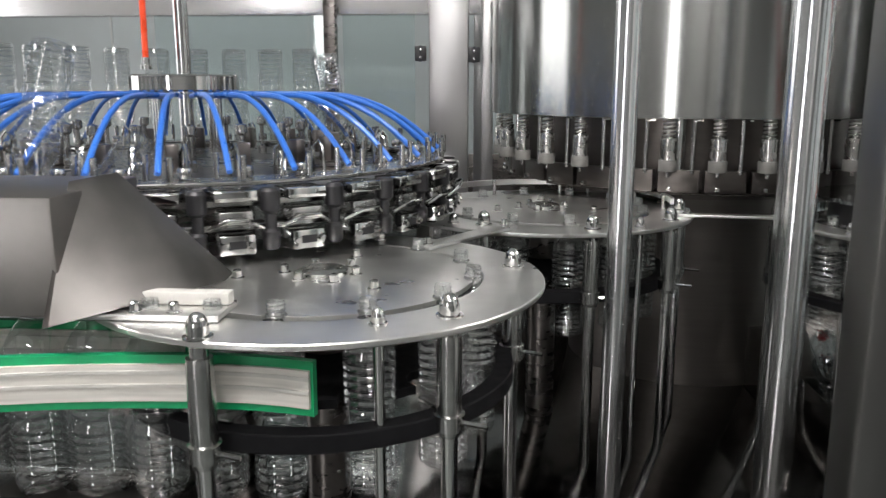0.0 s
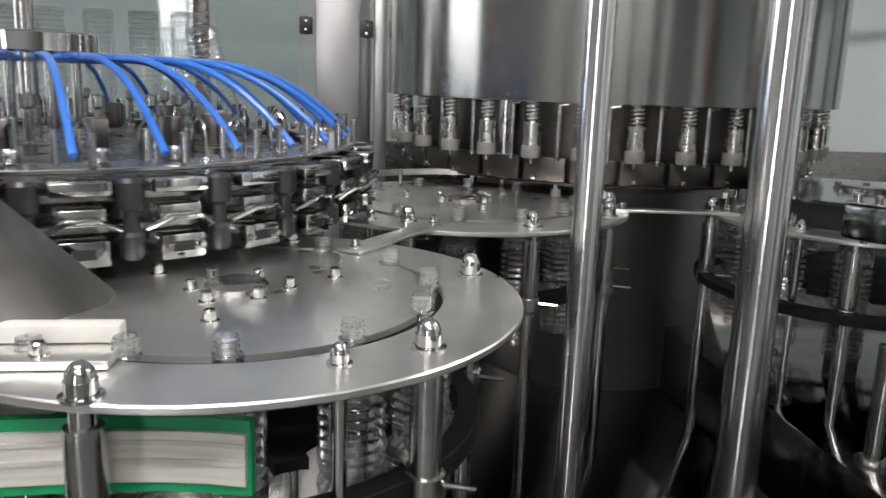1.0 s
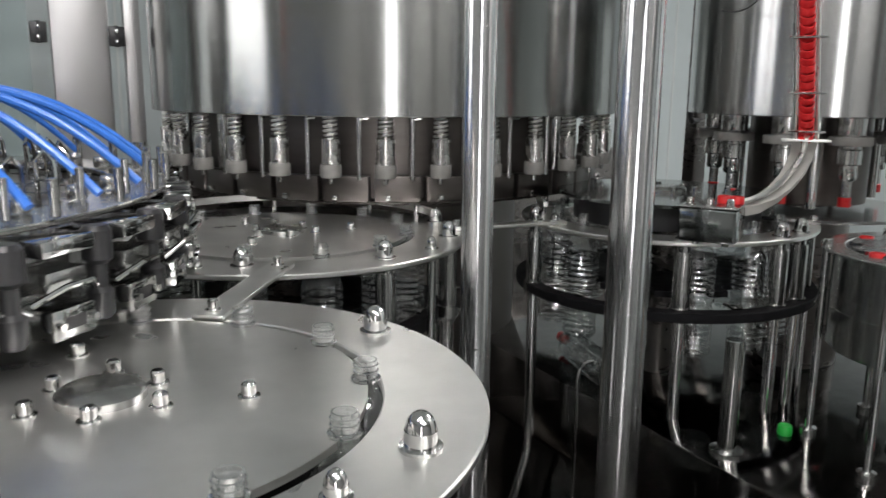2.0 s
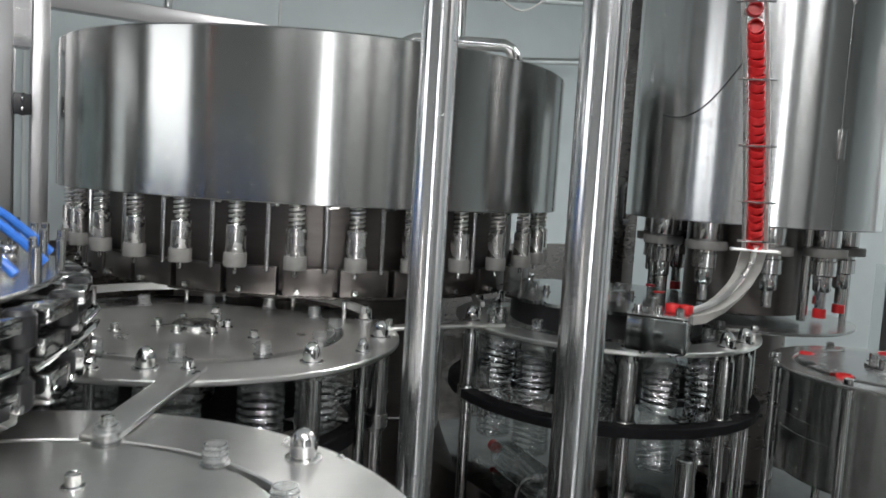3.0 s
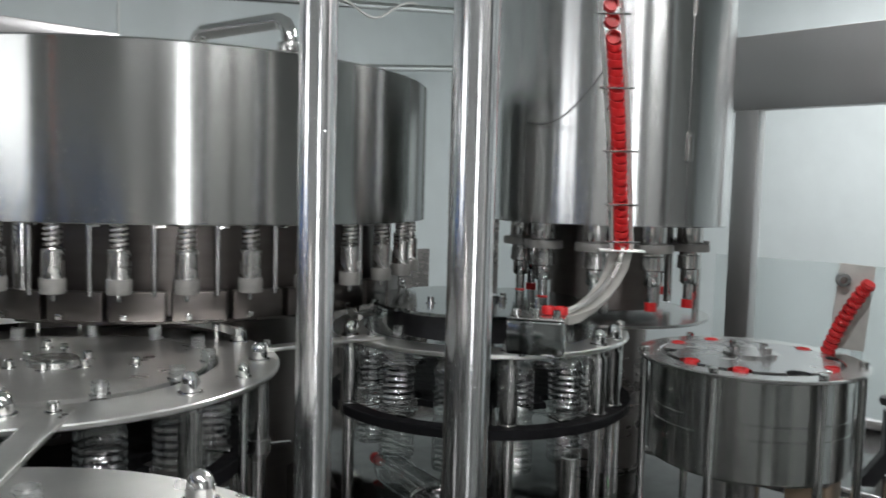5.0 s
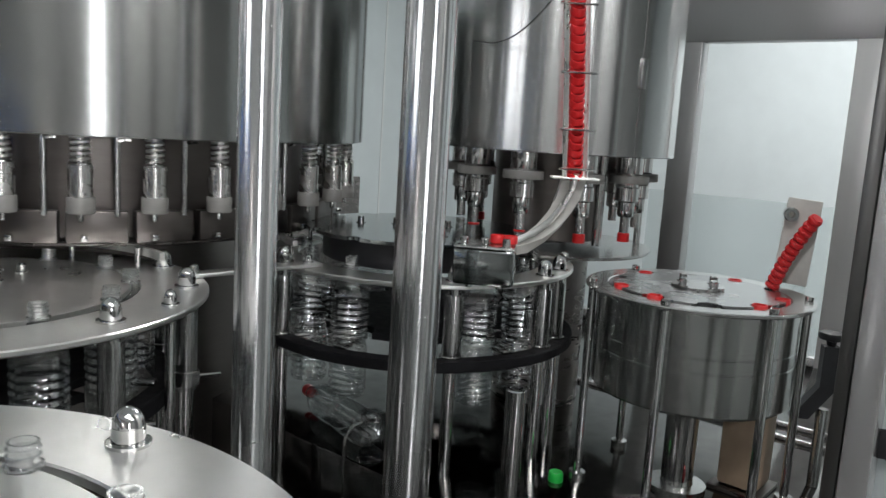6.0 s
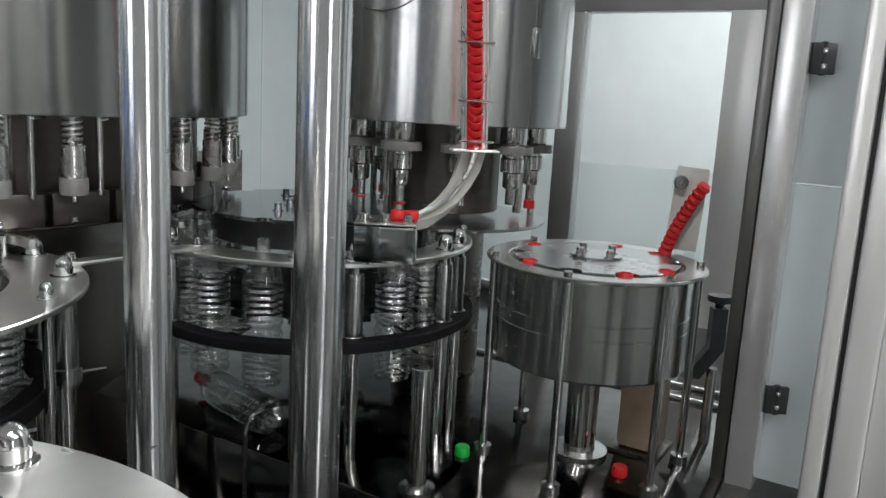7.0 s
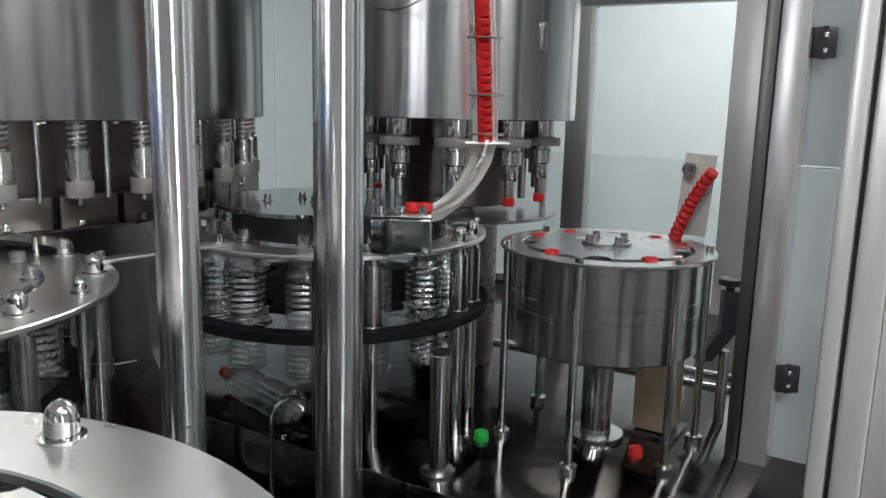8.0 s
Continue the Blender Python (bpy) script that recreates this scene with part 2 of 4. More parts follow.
STEP_X = 0.93  # the bed plate is higher beyond this
RATE = 2.304  # bottles a second
PITCH_R = 0.272

# ------------------------------------------------------------------ room
structure("floor", box(-3.4, 4.8, -3.4, 5.0, -0.1, 0.0, 0), FLOOR, "grey-green epoxy factory floor")
structure("ceiling", box(-3.4, 4.8, -3.4, 5.0, 3.2, 3.3, 0), CEIL, "white panelled ceiling")
structure("wall_back", box(-3.4, 4.8, 4.5, 4.6, 0, 3.2, 0), WALL, "pale grey-green sandwich panel wall")
structure("wall_right", box(4.5, 4.6, -3.4, 4.5, 0, 3.2, 0), WALL, "pale grey-green sandwich panel wall")


def wall_with_opening(name, axis, at, a0, a1, o0, o1, z0, z1):
    bm = bmesh.new()
    for u0, u1, w0, w1 in ((a0, o0, 0, 3.2), (o1, a1, 0, 3.2), (o0, o1, 0, z0), (o0, o1, z1, 3.2)):
        if axis == "x":
            box(at - 0.1, at, u0, u1, w0, w1, 0, bm)
        else:
            box(u0, u1, at - 0.1, at, w0, w1, 0, bm)
    return structure(name, bm, HALL, "unseen grey wall with a bright opening")


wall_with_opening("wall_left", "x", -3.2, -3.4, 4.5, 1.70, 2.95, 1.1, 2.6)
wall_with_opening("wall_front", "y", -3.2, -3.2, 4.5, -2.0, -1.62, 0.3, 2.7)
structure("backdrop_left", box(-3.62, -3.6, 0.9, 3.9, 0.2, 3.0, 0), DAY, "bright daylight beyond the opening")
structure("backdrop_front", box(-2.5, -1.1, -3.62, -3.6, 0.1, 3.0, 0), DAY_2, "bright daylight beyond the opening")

# panel joints of the back wall
for k, x in enumerate((-2.1, -0.95, 0.2, 1.35, 2.5, 3.65)):
    structure("trim", box(x - 0.006, x + 0.006, 4.494, 4.5, 0.0, 3.2, 0), CEIL, "thin joint strip between wall panels")

# No batten is in view; the third is added to brighten the bay.
LIGHTS = ((-0.7, 0.5, 44), (-0.35, -0.6, 47), (2.95, 1.5, 86), (0.3, -1.8, 38))
for x, y, watts in LIGHTS:
    lamp = thing("ceiling_light", x, y, 3.2, "unseen white fluorescent batten light on the ceiling", "light", "ceiling lights")
    part("housing", box(-0.62, 0.62, -0.09, 0.09, -0.05, 0.0, 0.004), CEIL, lamp)
    for dy in (-0.04, 0.04):
        part("tube", tube([(-0.58, dy, -0.068), (0.58, dy, -0.068)], 0.013, 10), TUBE, lamp, "glowing fluorescent tube")
    area_lamp("batten_lamp", x, y, 3.11, 1.2, 0.16, watts)

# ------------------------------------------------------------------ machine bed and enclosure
structure("machine_bed", box(-1.9, STEP_X - 0.002, 0.55, 3.7, BED_LOW - 0.03, BED_LOW, 0.004), BED, "wet stainless steel machine bed plate, darkened for shade")
structure("machine_bed_raised", box(STEP_X, 2.62, 0.55, 3.7, BED_LOW - 0.03, BED_Z, 0.004), BED, "wet stainless steel machine bed plate, darkened for shade")
# Dark panel added where the space below the deck lies in shade.
structure("lower_panel_1", box(-1.9, 2.56, 3.56, 3.59, BED_LOW, 1.26, 0.003), DULL, "stainless steel lower enclosure panel, darkened for shade")
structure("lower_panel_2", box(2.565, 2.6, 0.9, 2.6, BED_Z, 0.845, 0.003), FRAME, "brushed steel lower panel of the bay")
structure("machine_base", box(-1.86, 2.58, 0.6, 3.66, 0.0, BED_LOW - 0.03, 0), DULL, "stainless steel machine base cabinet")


def upright(name, x, y, r, z1, label):
    t = thing(name, x, y, 0, label, "post", "machine posts")
    part("tube", rod(r, BED_LOW, z1, 40), POST, t)
    return t


upright("chrome_post", 0.370, 1.474, 0.0245, 2.75, "slim polished stainless steel machine post")
upright("chrome_post", 0.727, 1.534, 0.039, 2.75, "thick polished stainless steel machine post")


def hinge(x, y, z, turn):
    h = thing("hinge", x, y, z, "black plastic door hinge screwed on", "hinge", "door hinges")
    h.matrix_basis = pose(x, y, z, 0, 0, turn)
    part("leaf", box(-0.022, 0.022, -0.006, 0.006, -0.028, 0.028, 0.003), BLACK, h)
    for dz in (-0.014, 0.014):
        part("screw", box(-0.005, 0.005, -0.009, -0.005, dz - 0.005, dz + 0.005, 0.002), CHROME, h)
    part("knuckle", rod(0.007, -0.03, 0.03, 12), BLACK, h)
    return h


rng = random.Random(4)
for k, (px, py, pr) in enumerate(((0.370, 1.474, 0.0245), (0.727, 1.534, 0.039))):
    bm = bmesh.new()
    for i in range(46):
        a, z, r = rng.uniform(-170, -60), rng.uniform(0.9, 1.9), rng.uniform(0.0008, 0.0019)
        c = Vector((px + pr * math.cos(radians(a)), py + pr * math.sin(radians(a)), z))
        bmesh.ops.create_icosphere(bm, subdivisions=1, radius=r, matrix=Matrix.Translation(c))
    tagged(new("water_drops", mesh_of("water_drops", bm, CHROME)), "small water drops clinging to a steel post", "water", "", "stuff")

# back frame behind the rinser
BACK_Y = 2.98
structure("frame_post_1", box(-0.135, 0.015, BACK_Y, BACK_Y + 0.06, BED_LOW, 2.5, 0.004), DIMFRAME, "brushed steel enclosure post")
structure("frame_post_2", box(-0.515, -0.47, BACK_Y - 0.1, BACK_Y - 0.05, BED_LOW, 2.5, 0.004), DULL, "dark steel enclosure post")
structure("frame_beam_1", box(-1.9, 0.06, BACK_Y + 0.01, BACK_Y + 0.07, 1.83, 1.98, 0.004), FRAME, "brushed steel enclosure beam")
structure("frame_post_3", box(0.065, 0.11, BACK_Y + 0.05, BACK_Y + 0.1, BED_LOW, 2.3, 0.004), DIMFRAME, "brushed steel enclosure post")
hinge(-0.165, BACK_Y - 0.01, 1.685, 0)
hinge(0.037, BACK_Y - 0.01, 1.680, 0)
for k, (x0, x1) in enumerate(((-1.2, -0.52), (-0.465, -0.19))):
    structure("guard_panel_%d" % (k + 1), box(x0, x1, BACK_Y + 0.02, BACK_Y + 0.026, BED_LOW, 1.83, 0), GUARD, "clear plastic guard panel")

# right frame with the open bay
RX = 2.56
structure("frame_post_4", box(RX, RX + 0.06, 1.228, 1.380, 0.3, 2.75, 0.004), SATIN, "wide brushed steel enclosure post")
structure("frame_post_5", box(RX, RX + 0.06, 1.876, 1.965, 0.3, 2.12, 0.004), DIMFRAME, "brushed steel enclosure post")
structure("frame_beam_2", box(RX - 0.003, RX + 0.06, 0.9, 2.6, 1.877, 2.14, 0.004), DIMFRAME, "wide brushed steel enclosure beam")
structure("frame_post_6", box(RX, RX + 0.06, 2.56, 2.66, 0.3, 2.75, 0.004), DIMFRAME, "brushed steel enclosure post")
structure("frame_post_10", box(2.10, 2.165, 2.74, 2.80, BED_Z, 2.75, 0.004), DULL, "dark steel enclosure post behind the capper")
grip = thing("door_handle", 2.03, 2.735, 1.52, "black plastic pull handle on a steel post", "handle")
part("pull", tube([(0.07, 0, 0.05), (0.02, -0.02, 0.05), (0.01, -0.02, 0.04), (0.01, -0.02, -0.08), (0.02, -0.02, -0.09), (0.07, 0, -0.09)], 0.011, 10), BLACK, grip)
structure("bed_lip", box(1.80, 1.812, 0.95, 1.85, BED_Z + 0.001, BED_Z + 0.012, 0.002), FRAME, "low steel lip across the bed plate")
structure("bed_lip_outer", box(1.90, 1.912, 0.95, 1.85, BED_Z + 0.001, BED_Z + 0.012, 0.002), FRAME, "low steel lip across the bed plate")
# cloudy sheet in the bay
structure("plastic_sheet", ribbon([(3.05 + 0.01 * math.sin(0.9 * k), 1.0 + 0.05 * k, 0.375 - 0.05 * max(0.0, 1.0 - k / 9.0) ** 2) for k in range(26)], 0.94, 0.004), SHEET, "hazy plastic sheet hanging beyond the bay")

# This post takes the shaded steel so that it stays dim.
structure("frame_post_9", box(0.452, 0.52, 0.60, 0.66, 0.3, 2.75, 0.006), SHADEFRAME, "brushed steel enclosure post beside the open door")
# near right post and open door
# One post in two boxes: shaded inner side, lit outer side.
structure("frame_post_7", box(1.402, 1.46, 1.036, 1.062, 0.3, 2.75, 0.003), SHADEFRAME, "inner side of the steel corner post, shade in its colour")
structure("frame_post_11", box(1.398, 1.458, 0.980, 1.034, 0.3, 2.75, 0.005), FRAME, "brushed steel enclosure corner post")
hinge(1.429, 0.960, 1.651, -62)
hinge(1.428, 0.960, 0.999, -62)
structure("door_panel", box(1.462, 1.49, 0.50, 1.00, 0.3, 1.418, 0.002), WALL, "pale closed door panel")
structure("door_panel_upper", box(1.462, 1.49, 0.50, 1.00, 1.422, 2.7, 0.002), WALL, "pale closed door panel")
door = thing("guard_door", 0.95, 0.80, 0, "open guard door with a brushed steel frame", "door")
part("edge_strip", box(-0.02, 0.02, 0.035, 0.060, 0.25, 2.7, 0.006), SATIN, door)
# Black strip drawn for the dark groove between edge strip and stile.
part("groove", box(0.0, 0.02, 0.029, 0.0345, 0.25, 2.7, 0), BLACK, door, "black strip in the door groove")
part("stile", box(-0.02, 0.02, -0.01, 0.0285, 0.25, 2.7, 0.006), SATIN, door)
part("panel", box(-0.012, 0.02, -0.36, -0.011, 0.25, 2.7, 0.002), SATIN, door)


# ------------------------------------------------------------------ small hardware
def dome_nut_mesh(name, r=0.0155, h=0.036):
    prof = [(0, 0), (r * 1.35, 0), (r * 1.35, 0.003), (r, 0.0035), (r, h * 0.5)]
    prof += [(r * 0.95 * math.cos(a), h * 0.5 + h * 0.5 * math.sin(a)) for a in [i * math.pi / 10 for i in range(0, 5)]] + [(0, h)]
    return mesh_of(name, lathe(prof, 18), CHROME)


def bolt_mesh(name, r=0.008, h=0.016):
    return mesh_of(name, lathe([(0, 0), (r * 1.5, 0), (r * 1.5, 0.002), (r, 0.0025), (r, h - 0.002), (r - 0.002, h), (0, h)], 10), CHROME)


NUT, SMALL_NUT, BOLT = dome_nut_mesh("dome_nut"), dome_nut_mesh("dome_nut", 0.0105, 0.026), bolt_mesh("stud")
PILLAR = mesh_of("pillar", rod(0.0135, BED_LOW, DECK - 0.01, 20), CHROME)
THIN_PILLAR = mesh_of("pillar", rod(0.0085, BED_LOW, DECK - 0.01, 14), CHROME)
SLEEVE = mesh_of("sleeve", lathe([(0.0137, 1.04), (0.0185, 1.04), (0.0195, 1.05), (0.0195, 1.19), (0.0185, 1.2), (0.0137, 1.2)], 20), STEEL)
COLLAR = mesh_of("collar", lathe([(0.0137, 1.05), (0.024, 1.05), (0.024, 1.075), (0.0137, 1.078)], 20), STEEL)
KNOB = mesh_of("knob", tube([(0.02, 0, 1.0625), (0.052, 0, 1.0625), (0.053, 0, 1.0625), (0.062, 0, 1.0625)], 0.004, 8), CHROME)


def guide_table(name, centre, r_in, r_out, label, posts, thin=()):
    """A fixed ring plate on pillars, with a dome nut over each pillar."""
    t = thing(name, centre[0], centre[1], 0, label, "guide plate")
    part("ring_plate", ring(r_in, r_out, DECK - 0.010, DECK, 96), PLATE, t)
    for x, y in posts:
        m = pose(x - centre[0], y - centre[1], 0)
        again("dome_nut", NUT, t, m @ pose(0, 0, DECK))
        p = again("pillar", PILLAR, t, m)
        again("sleeve", SLEEVE, p, pose(0, 0, 0))
        again("collar", COLLAR, p, pose(0, 0, 0))
        again("knob", KNOB, p, pose(0, 0, 0, 0, 0, -20))
    for x, y in thin:
        m = pose(x - centre[0], y - centre[1], 0)
        again("dome_nut", SMALL_NUT, t, m @ pose(0, 0, DECK))
        again("pillar", THIN_PILLAR, t, m)
    return t


def guide_ring(name, centre, r0, r1, z0, z1, label):
    t = thing(name, centre[0], centre[1], 0, label, "guide ring")
    part("ring_body", ring(r0, r1, z0, z1, 72), RUBBER, t)
    for k in range(6):
        part("bracket", box(r0 - 0.03, r0 + 0.012, -0.012, 0.012, z1 + 0.001, z1 + 0.009, 0.002, m=pose(0, 0, 0, 0, 0, 60 * k + 15)), STEEL, t)
    return t


def star_outline(r, n, pocket, steps=7):
    pts = []
    for k in range(n):
        a = 2 * math.pi * k / n
        half = math.asin(pocket / r)
        for i in range(steps):
            b = math.pi / 2 + math.pi * i / (steps - 1)
            u, v = r + pocket * math.cos(b), pocket * math.sin(b)
            pts.append((u * math.cos(a) - v * math.sin(a), u * math.sin(a) + v * math.cos(a)))
        pts_end = 2 * math.pi / n - 2 * half
        for i in range(1, 6):
            c = a + half + pts_end * i / 6
            pts.append((r * math.cos(c), r * math.sin(c)))
    # order each pocket so that the outline runs round without crossing
    out = []
    for k in range(n):
        block = pts[k * (steps + 5):(k + 1) * (steps + 5)]
        out += block[:steps][::-1] + block[steps:]
    return out


def star_wheel(centre, label, hub_r=0.045, studs=6, lift=0.0, lower=True, face=None):
    t = thing("star_wheel", centre[0], centre[1], 0, label, "star wheel", "star wheels")
    part("star_disc", slab(star_outline(PITCH_R, 12, 0.017), DECK - 0.006 + lift, DECK + 0.002 + lift), face or PLATE, t)
    part("hub", lathe([(0, DECK), (hub_r, DECK), (hub_r, DECK + 0.010 + lift), (hub_r - 0.006, DECK + 0.014 + lift), (0, DECK + 0.014 + lift)], 32), STEEL, t)
    for k in range(studs):
        a = 360 / studs * k
        again("stud", BOLT, t, turned(a, 0.060 if k % 2 else 0.072, 0, DECK + 0.002 + lift))
    for k in range(3):
        again("stud", BOLT, t, turned(120 * k + 20, 0.15, 0, DECK + 0.002 + lift))
    part("shaft", rod(0.04, BED_LOW, DECK - 0.01, 24), DULL, t)
    if lift > 0.05:
        # Black cylinder put where the gap below the disc lies in shade.
        part("gap_shade", rod(0.232, DECK - 0.004, DECK + lift - 0.007, 64), BLACK, t, "black filling for the shaded gap under the raised disc")
    if lower:
        part("body_star", slab(star_outline(PITCH_R - 0.02, 12, 0.046), 1.075, 1.09), RUBBER, t, "dark nylon star that holds the bottle bodies")
    return t


WHEELS = []
guide_table("guide_table", STAR_1, PITCH_R + 0.016, 0.398, "round stainless steel guide plate on pillars",
            [(0.159, 1.377), (0.059, 1.040), (-0.275, 0.914)], [(-0.13, 1.63), (-0.04, 0.99)])
WHEELS.append((star_wheel(STAR_1, "stainless steel infeed star wheel with pockets"), STAR_1, 30 * RATE, -63.6))
guide_table("guide_table", STAR_2, PITCH_R + 0.016, 0.402, "round stainless steel transfer plate on pillars",
            [(0.570, 1.935), (0.632, 2.117), (0.356, 1.790), (0.097, 1.838)], [(0.02, 1.86), (0.475, 1.83)])
WHEELS.append((star_wheel(STAR_2, "stainless steel transfer star wheel with pockets"), STAR_2, 30 * RATE, -50))
guide_table("guide_table", STAR_3, PITCH_R + 0.016, 0.366, "round stainless steel discharge plate on pillars",
            [(0.87, 2.04), (1.02, 1.69), (1.24, 1.62), (1.33, 1.64)], [(1.45, 1.70), (0.95, 1.78)])
WHEELS.append((star_wheel(STAR_3, "stainless steel discharge star wheel under the cap chute", 0.05, 6, 0.062, face=DARKMIRROR), STAR_3, 30 * RATE, -75))
guide_ring("guide_ring", STAR_1, 0.312, 0.345, 1.045, 1.075, "black nylon bottle guide ring under the plate")
guide_ring("guide_ring", STAR_2, 0.312, 0.345, 1.045, 1.075, "black nylon bottle guide ring under the plate")
guide_ring("guide_ring", STAR_3, 0.338, 0.376, 1.050, 1.072, "black nylon bottle guide ring under the plate")


# ------------------------------------------------------------------ bottles
def bottle_mesh():
    """A clear ribbed bottle; its support ring lies at z = 0 and the body hangs below."""
    prof = [(0.0108, 0.022), (0.0128, 0.022), (0.0128, 0.018), (0.0142, 0.017), (0.0142, 0.0155), (0.0128, 0.0145), (0.0128, 0.0115),
            (0.0142, 0.0105), (0.0142, 0.009), (0.0128, 0.008), (0.0128, 0.003), (0.0165, 0.002), (0.0165, 0.0), (0.0135, -0.001), (0.0140, -0.012),
            (0.022, -0.022), (0.033, -0.040), (0.0395, -0.054), (0.0415, -0.064)]
    z = -0.068
    for count, waist in ((6, True), (7, False)):
        for i in range(count):
            prof += [(0.0415, z), (0.0403, z - 0.0035), (0.0384, z - 0.007), (0.0403, z - 0.0105)]
            z -= 0.0135
        if waist:
            prof += [(0.0412, z - 0.002), (0.0365, z - 0.011), (0.0365, z - 0.017), (0.0412, z - 0.026)]
            z -= 0.030
    prof += [(0.0415, -0.268), (0.038, -0.279), (0.030, -0.281), (0.012, -0.272), (0.0005, -0.270)]
    cut = 13
    made = []
    for name, piece in (("neck", prof[:cut + 1]), ("bottle", prof[cut:])):
        bm = bmesh.new()
        seg = 22
        rows = [[bm.verts.new((r * math.cos(2 * math.pi * k / seg), r * math.sin(2 * math.pi * k / seg), z)) for k in range(seg)] for r, z in piece]
        for a, b in zip(rows, rows[1:]):
            for k in range(seg):
                bm.faces.new((a[k], a[(k + 1) % seg], b[(k + 1) % seg], b[k]))
        if name == "bottle":
            bm.faces.new(rows[-1])
        made.append(mesh_of(name, bm, PET_NECK if name == "neck" else PET))
    return made


NECK, BOTTLE = bottle_mesh()
CAP = mesh_of("cap", lathe([(0, 0.026), (0.0135, 0.026), (0.0148, 0.0245), (0.0152, 0.006), (0.0145, 0.0055), (0.0140, 0.02), (0, 0.021)], 20), RED)


def bottle(label, capped=False):
    ob = tagged(new("bottle", BOTTLE), label, "bottle", "bottles on the line")
    again("neck", NECK, ob, pose(0, 0, 0), "threaded bottle neck with a support ring")
    if capped:
        again("cap", CAP, ob, pose(0, 0, 0))
    return ob


LINE = []  # bottles on the infeed line: (object, place on the line at the start)
for j in range(-14, 32):
    LINE.append((bottle("clear ribbed empty plastic bottle held by its neck"), j))
RIDERS = []  # bottles that ride on a star wheel
for centre, first, n in ((STAR_2, -50, 12), (STAR_3, -75, 12)):
    for k in range(n):
        RIDERS.append((bottle("clear ribbed plastic bottle in a star wheel pocket"), centre, first + 30 * k))


# ------------------------------------------------------------------ infeed: hood, green guides, conveyor
hood = thing("infeed_hood", -0.7, 1.0, 0, "stainless steel infeed hood with a folded sloping side", "hood")
part("housing", box(-0.5, 0.215, -0.050, 0.22, DECK + 0.012, 1.412, 0.004), HOODSTEEL, hood)
bm = bmesh.new()
corners = [(0.20, 0.03, 1.425), (0.215, -0.10, DECK + 0.012), (0.385, 0.145, DECK + 0.022), (0.21, 0.16, 1.425), (0.22, -0.094, DECK + 0.012), (0.38, 0.20, DECK + 0.022)]
vs = [bm.verts.new(c) for c in corners]
bm.faces.new((vs[0], vs[1], vs[2]))
bm.faces.new((vs[3], vs[5], vs[4]))
bm.faces.new((vs[0], vs[2], vs[5], vs[3]))
bm.faces.new((vs[0], vs[3], vs[4], vs[1]))
bm.faces.new((vs[1], vs[4], vs[5], vs[2]))
part("sloping_side", bm, HOODSTEEL, hood, "folded sheet sloping down to the plate")
part("gusset", box(0.02, 0.028, -0.098, 0.20, DECK + 0.002, DECK + 0.011, 0.001), STEEL, hood)
part("base_strip", box(0.20, 0.43, -0.02, 0.07, DECK + 0.001, DECK + 0.011, 0.002), PLATE, hood)
part("end_block", box(0.26, 0.43, 0.03, 0.055, DECK + 0.012, DECK + 0.032, 0.003), NYLON, hood, "pale nylon block")
for x in (0.24, 0.30, 0.36):
    again("stud", BOLT, hood, pose(x, -0.005, DECK + 0.011))


def guide_rail(y, z, x1, label, bow=0.9):
    pts = []
    for k in range(33):
        x = -1.6 + (x1 + 1.6) * k / 32
        d = max(x - x1 + 0.143, -0.45)
        pts.append((x, y - bow * d * d * (1.0 if d > 0 else 0.36), z))
    g = thing("guide_rail", 0, 0, 0, label, "guide rail", "bottle guides")
    part("rail", ribbon(pts, 0.082, 0.012), GREEN, g, "green plastic rail")
    face = [(x, yy - 0.0085, z + 0.013) for x, yy, z in pts[:-1]] + [(x1 - 0.006, pts[-1][1] - 0.0085, z + 0.013)]
    part("wear_strip", ribbon(face, 0.056, 0.006), STRIP, g, "worn grey-white strip")
    for dz in (0.022, 0.042):
        part("groove", ribbon([(x, yy - 0.0038, zz + dz) for x, yy, zz in face], 0.005, 0.0035), NYLON, g)
    return g


guide_rail(0.977, 1.101, -0.127, "green plastic bottle guide with a worn white strip")
guide_rail(1.046, 1.126, -0.34, "green plastic bottle guide behind the bottles", 0.0)
conv = thing("conveyor", -1.0, 1.010, 0, "bottle conveyor with a dark plate chain", "conveyor")
part("chain", box(-0.8, 0.6, -0.045, 0.045, 0.935, 0.945, 0.002), DULL, conv)
part("side_plate", box(-0.8, 0.6, -0.056, -0.048, 0.87, 0.955, 0.002), STEEL, conv)
part("side_plate", box(-0.8, 0.6, 0.048, 0.056, 0.87, 0.955, 0.002), STEEL, conv)
for x in (-0.6, 0.0, 0.5):
    part("leg", box(x - 0.02, x + 0.02, -0.02, 0.02, BED_LOW, 0.868, 0.002), STEEL, conv)


# ------------------------------------------------------------------ bridges between the plates
def bar(name, a, b, width, z, label):
    d = Vector((b[0] - a[0], b[1] - a[1], 0))
    t = thing(name, a[0], a[1], z, label, "bridge bar", "bridge bars")
    t.matrix_basis = pose(a[0], a[1], z, 0, 0, math.degrees(math.atan2(d.y, d.x)))
    part("flat_bar", box(0, d.length, -width / 2, width / 2, 0, 0.008, 0.002), PLATE, t)
    for x in (0.025, d.length - 0.025):
        again("stud", BOLT, t, pose(x, 0, 0.008))
    return t


bar("bridge_bar", (0.160, 1.80), (-0.030, 1.52), 0.045, DECK + 0.001, "flat stainless steel bar bridging two guide plates")
bar("bridge_bar", (0.600, 2.00), (0.900, 1.965), 0.035, DECK + 0.001, "flat stainless steel bar bridging two guide plates")


